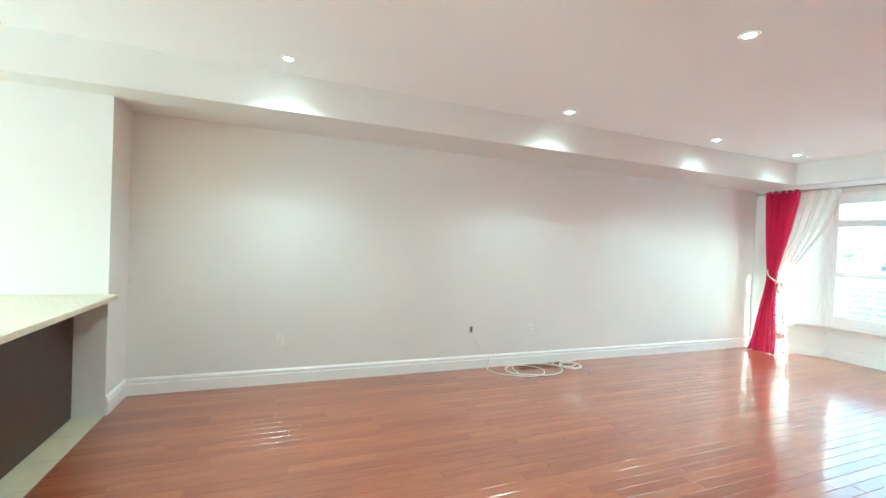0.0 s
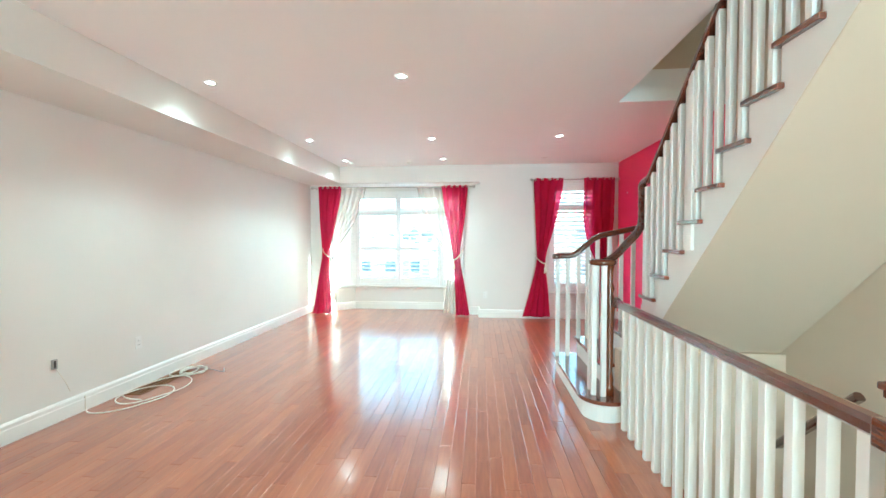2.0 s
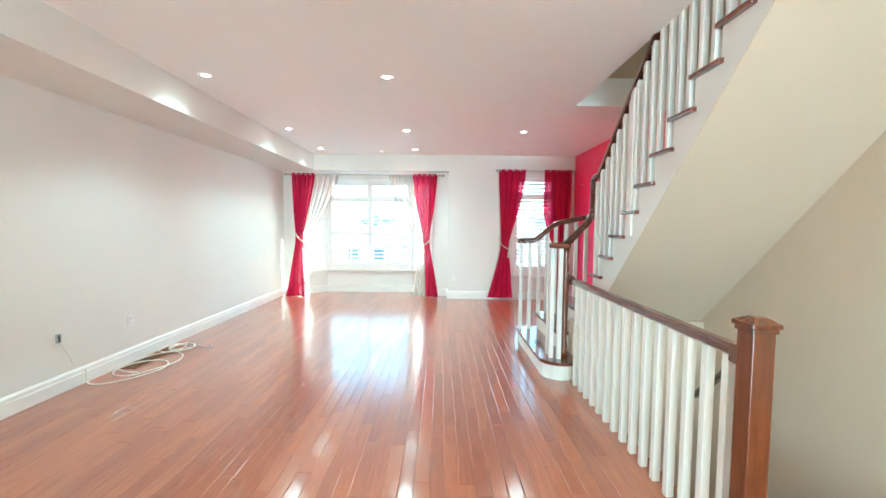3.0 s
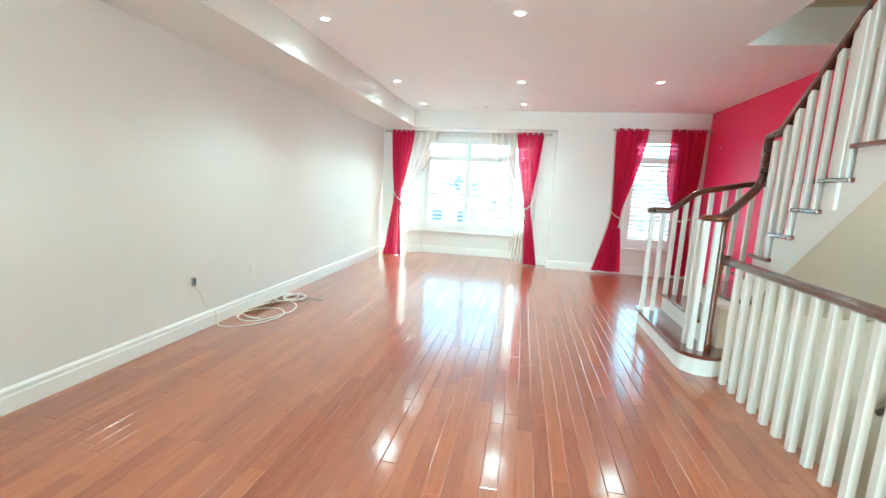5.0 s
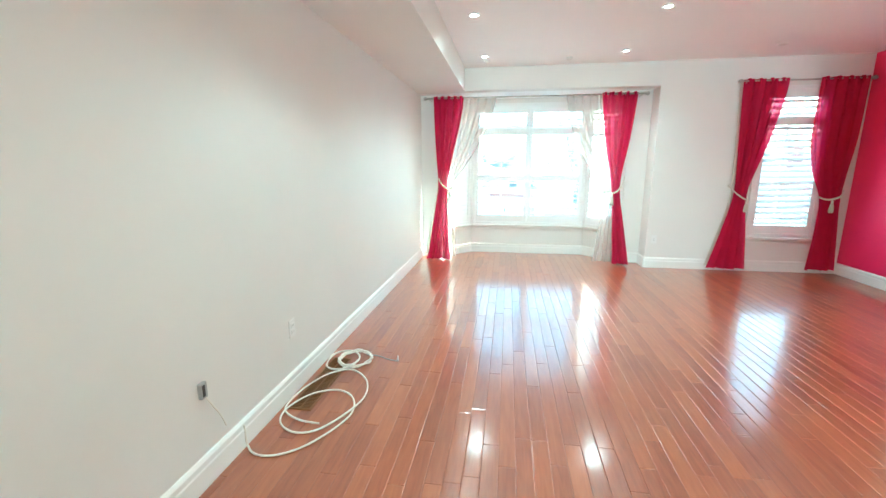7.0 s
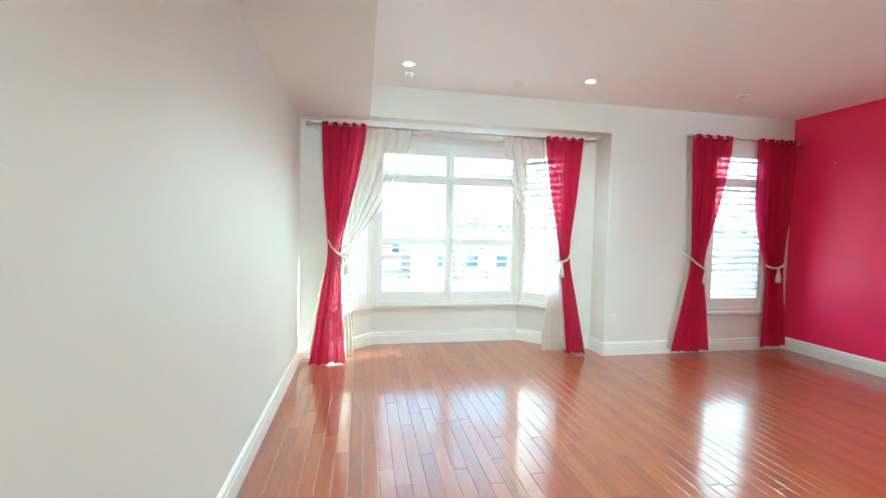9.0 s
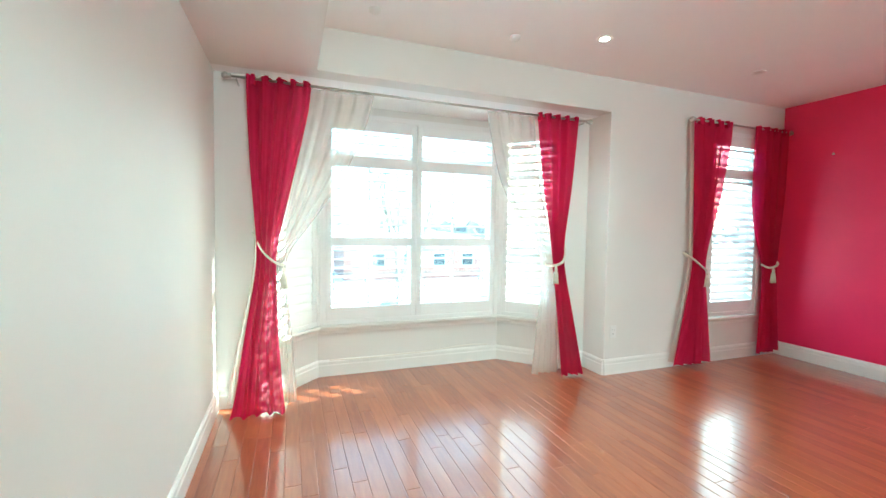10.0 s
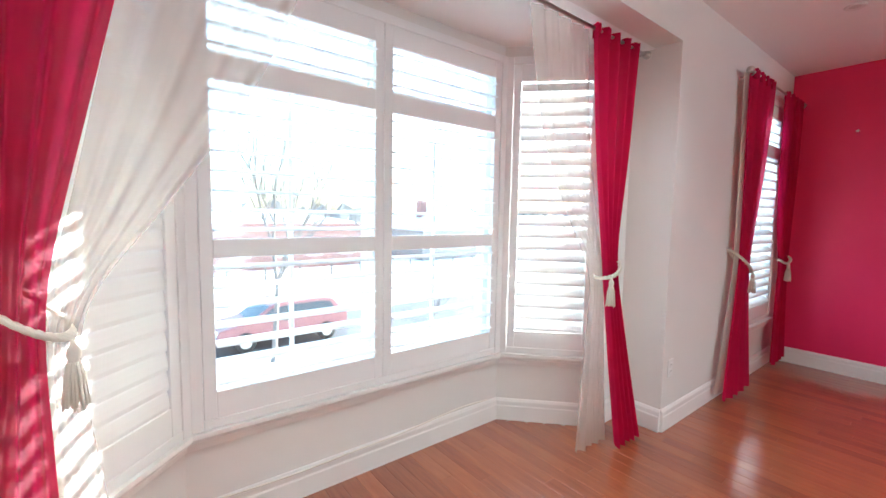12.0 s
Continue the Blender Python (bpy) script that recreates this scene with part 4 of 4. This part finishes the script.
ground = structure("ground", box(7.6, 900, -700, 700, GZ0 - 1, GZ0), SNOW, "snow-covered ground beyond the house", "ground")
ground_b = structure("ground_back", box(-300, 7.6, -700, 700, GZ0 - 1, GZ0 - 0.02), SNOW, "snow-covered ground round the house", "ground")
structure("road", box(18.9, 23.0, -200, 200, GZ0 - 0.5, GZ0 + 0.02), ASPHALT, "wet grey street with snow at its edges", "road")


def house(x, y, w, d, h, roof, wallmat, label):
    hs = thing("house", label, "house", pose(x, y, GZ0), "snowy houses across the street")
    part("wall", box(-d / 2, d / 2, -w / 2, w / 2, 0, h), wallmat, hs)
    e = 0.5
    part("roof", prism([(-w / 2 - e, h - 0.2), (w / 2 + e, h - 0.2), (0, h + roof)], "x", -d / 2 - e, d / 2 + e), SNOW, hs, "snow-covered gable roof")
    part("chimney", box(-0.4, 0.4, w * 0.2, w * 0.2 + 0.8, h, h + roof + 0.6), BRICK_RED, hs)
    for k in range(max(2, int(w / 3))):
        y0 = -w / 2 + 0.8 + k * (w - 1.6) / max(1, int(w / 3))
        for z in (1.0, 3.6):
            if z + 1.4 < h:
                wd = part("window", box(-d / 2 - 0.04, -d / 2 + 0.1, y0, y0 + 1.3, z, z + 1.4), FRAME, hs)
                part("pane", box(-d / 2 - 0.05, -d / 2 - 0.03, y0 + 0.1, y0 + 1.2, z + 0.1, z + 1.3), DARK_GLASS, wd)


house(44, -7, 13, 9, 3.9, 0.8, BRICK_RED, "low red brick house with a snowy roof")
house(43, -25, 10, 8, 3.2, 2.4, SIDING, "low grey house with a snowy roof")
house(45, 12, 12, 9, 2.8, 1.7, SIDING, "low beige house with a snowy roof")
house(47, -42, 13, 9, 2.6, 1.6, BRICK_RED, "low red brick house with a snowy roof")
for k, (x, y) in enumerate(((66, 0), (70, 16), (68, 34), (72, -17), (69, -36), (86, 8), (88, -9), (90, 28))):
    house(x, y, 11, 9, 3.0, 1.8, SIDING if k % 2 else BRICK_RED, "distant low house with a snowy roof")


def bare_tree(x, y, h, seed, label):
    rnd = random.Random(seed)
    tr = thing("tree", label, "tree", pose(x, y, GZ0), "bare winter trees")
    trunk = bmesh.new()
    crown = bmesh.new()

    def limb(bm, a, b, r0, r1):
        d = (b - a).normalized()
        s = d.orthogonal().normalized()
        u = d.cross(s)
        rings = []
        for p, r in ((a, r0), (b, r1)):
            rings.append([bm.verts.new(p + (s * math.cos(q) + u * math.sin(q)) * r) for q in (0, 1.257, 2.513, 3.770, 5.027)])
        for k in range(5):
            bm.faces.new((rings[0][k], rings[0][(k + 1) % 5], rings[1][(k + 1) % 5], rings[1][k]))

    def grow(a, d, length, r, level):
        p = a
        for k in range(3):
            q = p + d * length / 3 + Vector((rnd.uniform(-1, 1), rnd.uniform(-1, 1), 0)) * length * 0.03
            limb(trunk if level == 0 else crown, p, q, r * (1 - 0.15 * k), r * (1 - 0.15 * (k + 1)))
            p = q
            if level < 4 and (level > 0 or k > 0):
                for _ in range(2):
                    e = (d + Vector((rnd.uniform(-1, 1), rnd.uniform(-1, 1), rnd.uniform(0.0, 0.6))) * 0.75).normalized()
                    grow(p, e, length * rnd.uniform(0.45, 0.7), r * 0.5, level + 1)

    grow(Vector((0, 0, 0)), Vector((0.02, 0.01, 1)).normalized(), h * 0.45, h * 0.012, 0)
    part("trunk", trunk, BARK, tr)
    part("crown", crown, BARK, tr, "bare thin branches")


bare_tree(18.2, 0.15, 8.0, 4, "slender bare tree by the street")
bare_tree(16.0, -4.2, 3.4, 9, "small bare shrub in the snow")
bare_tree(31.0, 9.5, 7.0, 12, "bare tree across the street")
bare_tree(36.0, -12.0, 6.5, 21, "bare tree across the street")

fence = thing("fence", "thin dark post and wire fence across the street", "fence")
for k in range(26):
    part("post", box(33.95, 34.05, -36 + k * 2.3, -35.9 + k * 2.3, GZ0, GZ0 + 1.3), BARK, fence)
for z in (0.5, 1.2):
    part("rail", box(33.98, 34.02, -36, 22, GZ0 + z, GZ0 + z + 0.05), BARK, fence)


def car(x, y, paint, label):
    c = thing("car", label, "car", pose(x, y, GZ0 + 0.02, 0, 0, 90), "parked cars")
    side = [(-2.05, 0.32), (2.02, 0.30), (2.16, 0.42), (2.18, 0.66), (2.08, 0.80), (1.25, 0.95), (0.55, 1.42), (0.30, 1.50), (-1.30, 1.53), (-1.62, 1.46), (-2.02, 1.00), (-2.16, 0.92), (-2.18, 0.45)]
    part("body", prism(side, "y", -0.84, 0.84, 0.05), paint, c)
    for w in (-1, 1):
        for glass in ([(1.02, 0.98), (0.50, 1.36), (-0.12, 1.42), (-0.12, 0.98)], [(-0.20, 0.98), (-0.20, 1.42), (-1.20, 1.43), (-1.50, 1.38), (-1.72, 1.04)]):
            part("side_window", prism(glass, "y", min(w * 0.835, w * 0.85), max(w * 0.835, w * 0.85)), DARK_GLASS, c)
        part("wing_mirror", box(0.80, 0.98, min(w * 0.84, w * 1.0), max(w * 0.84, w * 1.0), 0.98, 1.10, 0.02), paint, c)
        part("headlight", box(2.08, 2.19, min(w * 0.50, w * 0.78), max(w * 0.50, w * 0.78), 0.60, 0.74, 0.015), FRAME, c)
        part("door_handle", box(-0.05, 0.12, min(w * 0.84, w * 0.865), max(w * 0.84, w * 0.865), 0.88, 0.91, 0.005), BLACK, c)
    part("windscreen", prism([(1.20, 0.985), (0.59, 1.395), (0.575, 1.38), (1.185, 0.97)], "y", -0.70, 0.70), DARK_GLASS, c)
    part("rear_window", prism([(-1.66, 1.43), (-1.97, 1.07), (-1.955, 1.055), (-1.64, 1.42)], "y", -0.68, 0.68), DARK_GLASS, c)
    part("snow_cover", prism([(-1.28, 1.525), (0.26, 1.495), (0.20, 1.56), (-1.15, 1.59)], "y", -0.72, 0.72, 0.02), SNOW, c, "thin layer of snow")
    part("bumper", box(2.10, 2.24, -0.80, 0.80, 0.34, 0.52, 0.03), BLACK, c)
    for wx in (-1.35, 1.35):
        for wy in (-0.80, 0.80):
            wh = part("wheel", lathe([(0.0, -0.1), (0.30, -0.1), (0.33, -0.06), (0.33, 0.06), (0.30, 0.1), (0.0, 0.1)], 18, pose(wx, wy, 0.33, 90, 0, 0)), TYRE, c, smooth=True)
            part("rim", lathe([(0.0, -0.105), (0.18, -0.105), (0.20, -0.095)], 14, pose(wx, wy, 0.33, 90, 0, 0)), STEEL, wh)


car(20.3, -0.7, CAR_RED, "parked red car dusted with snow")
car(20.6, 4.6, CAR_DARK, "dark parked car on the street")
woods = bmesh.new()
rw = random.Random(5)
for k in range(260):
    y = -190 + k * 1.5
    hgt = rw.uniform(5, 9)
    x = rw.uniform(120, 150)
    bmesh.ops.create_icosphere(woods, subdivisions=1, radius=rw.uniform(2.0, 3.8), matrix=pose(x, y, GZ0 + hgt * 0.45) @ Matrix.Diagonal((1, 1, hgt / 6, 1)))
for v in woods.verts:
    v.co += Vector((rw.uniform(-1, 1), rw.uniform(-1, 1), rw.uniform(-1, 1))) * 0.8
tagged(part("woods", woods, FOLIAGE), "far line of bare grey-brown woods", "woods", kind="stuff")

# ---- floor planks and kitchen tiles ----
PW, GAP, PT = 0.083, 0.0007, 0.018


def plank_verts(x0, x1, y0, y1):
    """A board with a chamfered top edge all round."""
    k = min(1.0, (y1 - y0) / 0.02, (x1 - x0) / 0.02)
    levels = ((0, -PT), (0, -0.0013), (0.0013 * k, -0.0005), (0.0042 * k, 0.0))
    verts = [(a, b, z) for i, z in levels for a, b in ((x0 + i, y0 + i), (x1 - i, y0 + i), (x1 - i, y1 - i), (x0 + i, y1 - i))]
    sides = [(o + q, o + (q + 1) % 4, o + 4 + (q + 1) % 4, o + 4 + q) for o in (0, 4, 8) for q in range(4)]
    return verts, sides + [(12, 13, 14, 15)]


plank_mesh = {}


def plank_of(length):
    key = round(length, 2)
    if key not in plank_mesh:
        v, f = plank_verts(0, key - GAP, 0, PW - GAP)
        me = bpy.data.meshes.new("plank")
        me.from_pydata(v, [], f)
        me.materials.append(PLANK)
        plank_mesh[key] = me
    return plank_mesh[key]


def spans(y):
    """Stretches of x that are planked at y."""
    if y < WELL[2] - 0.02:
        return [(XEND, WELL[0]), (WELL[1] + 0.10, XW)] if y < BAY_Y0 else []
    lo = XEND if y < 1.95 else XK
    if y < BAY_Y0:
        hi = XW
    elif y < ANG0:
        hi = BAY_X
    elif y < BK0:
        hi = BAY_X + (y - ANG0) / (BK0 - ANG0) * (BACK_X - BAY_X)
    elif y < BK1:
        hi = BACK_X
    elif y < ANG1:
        hi = BACK_X - (y - BK1) / (ANG1 - BK1) * (BACK_X - BAY_X)
    else:
        hi = BAY_X
    return [(lo, hi)]


rest_v, rest_f, count = [], [], 0
rp = random.Random(11)
row_y = YR
while row_y < YL - 0.005:
    y1 = min(row_y + PW, YL)
    for lo, hi in spans(row_y + PW / 2):
        x = lo
        first = True
        while x < hi - 0.02:
            length = rp.choice((0.55, 0.75, 0.9, 1.05, 1.2)) * (rp.choice((0.4, 0.7, 1.0)) if first else 1.0)
            first = False
            length = round(min(length, hi - x), 2) or 0.02
            if hi - x - length < 0.15:
                length = round(hi - x, 2)
            if 1.2 < row_y < YL - PW and x + length > 2.0 and count < 300:
                piece("plank", plank_of(length), floor, pose(x, row_y, 0))
                count += 1
            else:
                v, f = plank_verts(x, x + length - GAP, row_y, y1 - GAP)
                o = len(rest_v)
                rest_v += v
                rest_f += [tuple(i + o for i in q) for q in f]
            x += length
    row_y += PW
me = bpy.data.meshes.new("planks")
me.from_pydata(rest_v, [], rest_f)
me.materials.append(PLANK_REST)
ob = new("planks", me)
ob.parent = floor
tagged(ob, kind="stuff")

tile_v, tile_f = plank_verts(0, 0.326, 0, 0.326)
tile_me = bpy.data.meshes.new("tile")
tile_me.from_pydata(tile_v, [], tile_f)
tile_me.materials.append(CREAM_TILE)
kfloor = structure("floor_kitchen", box(XEND, XK - 0.002, 1.95, YK, -0.016, -0.004), GROUT, "cream ceramic tile floor of the kitchen", "floor")
for i in range(23):
    for j in range(6):
        piece("tile", tile_me, kfloor, pose(XK - 0.004 - 0.33 * (i + 1), YK - 0.33 * (j + 1) + 0.04 - 0.04, 0.0))
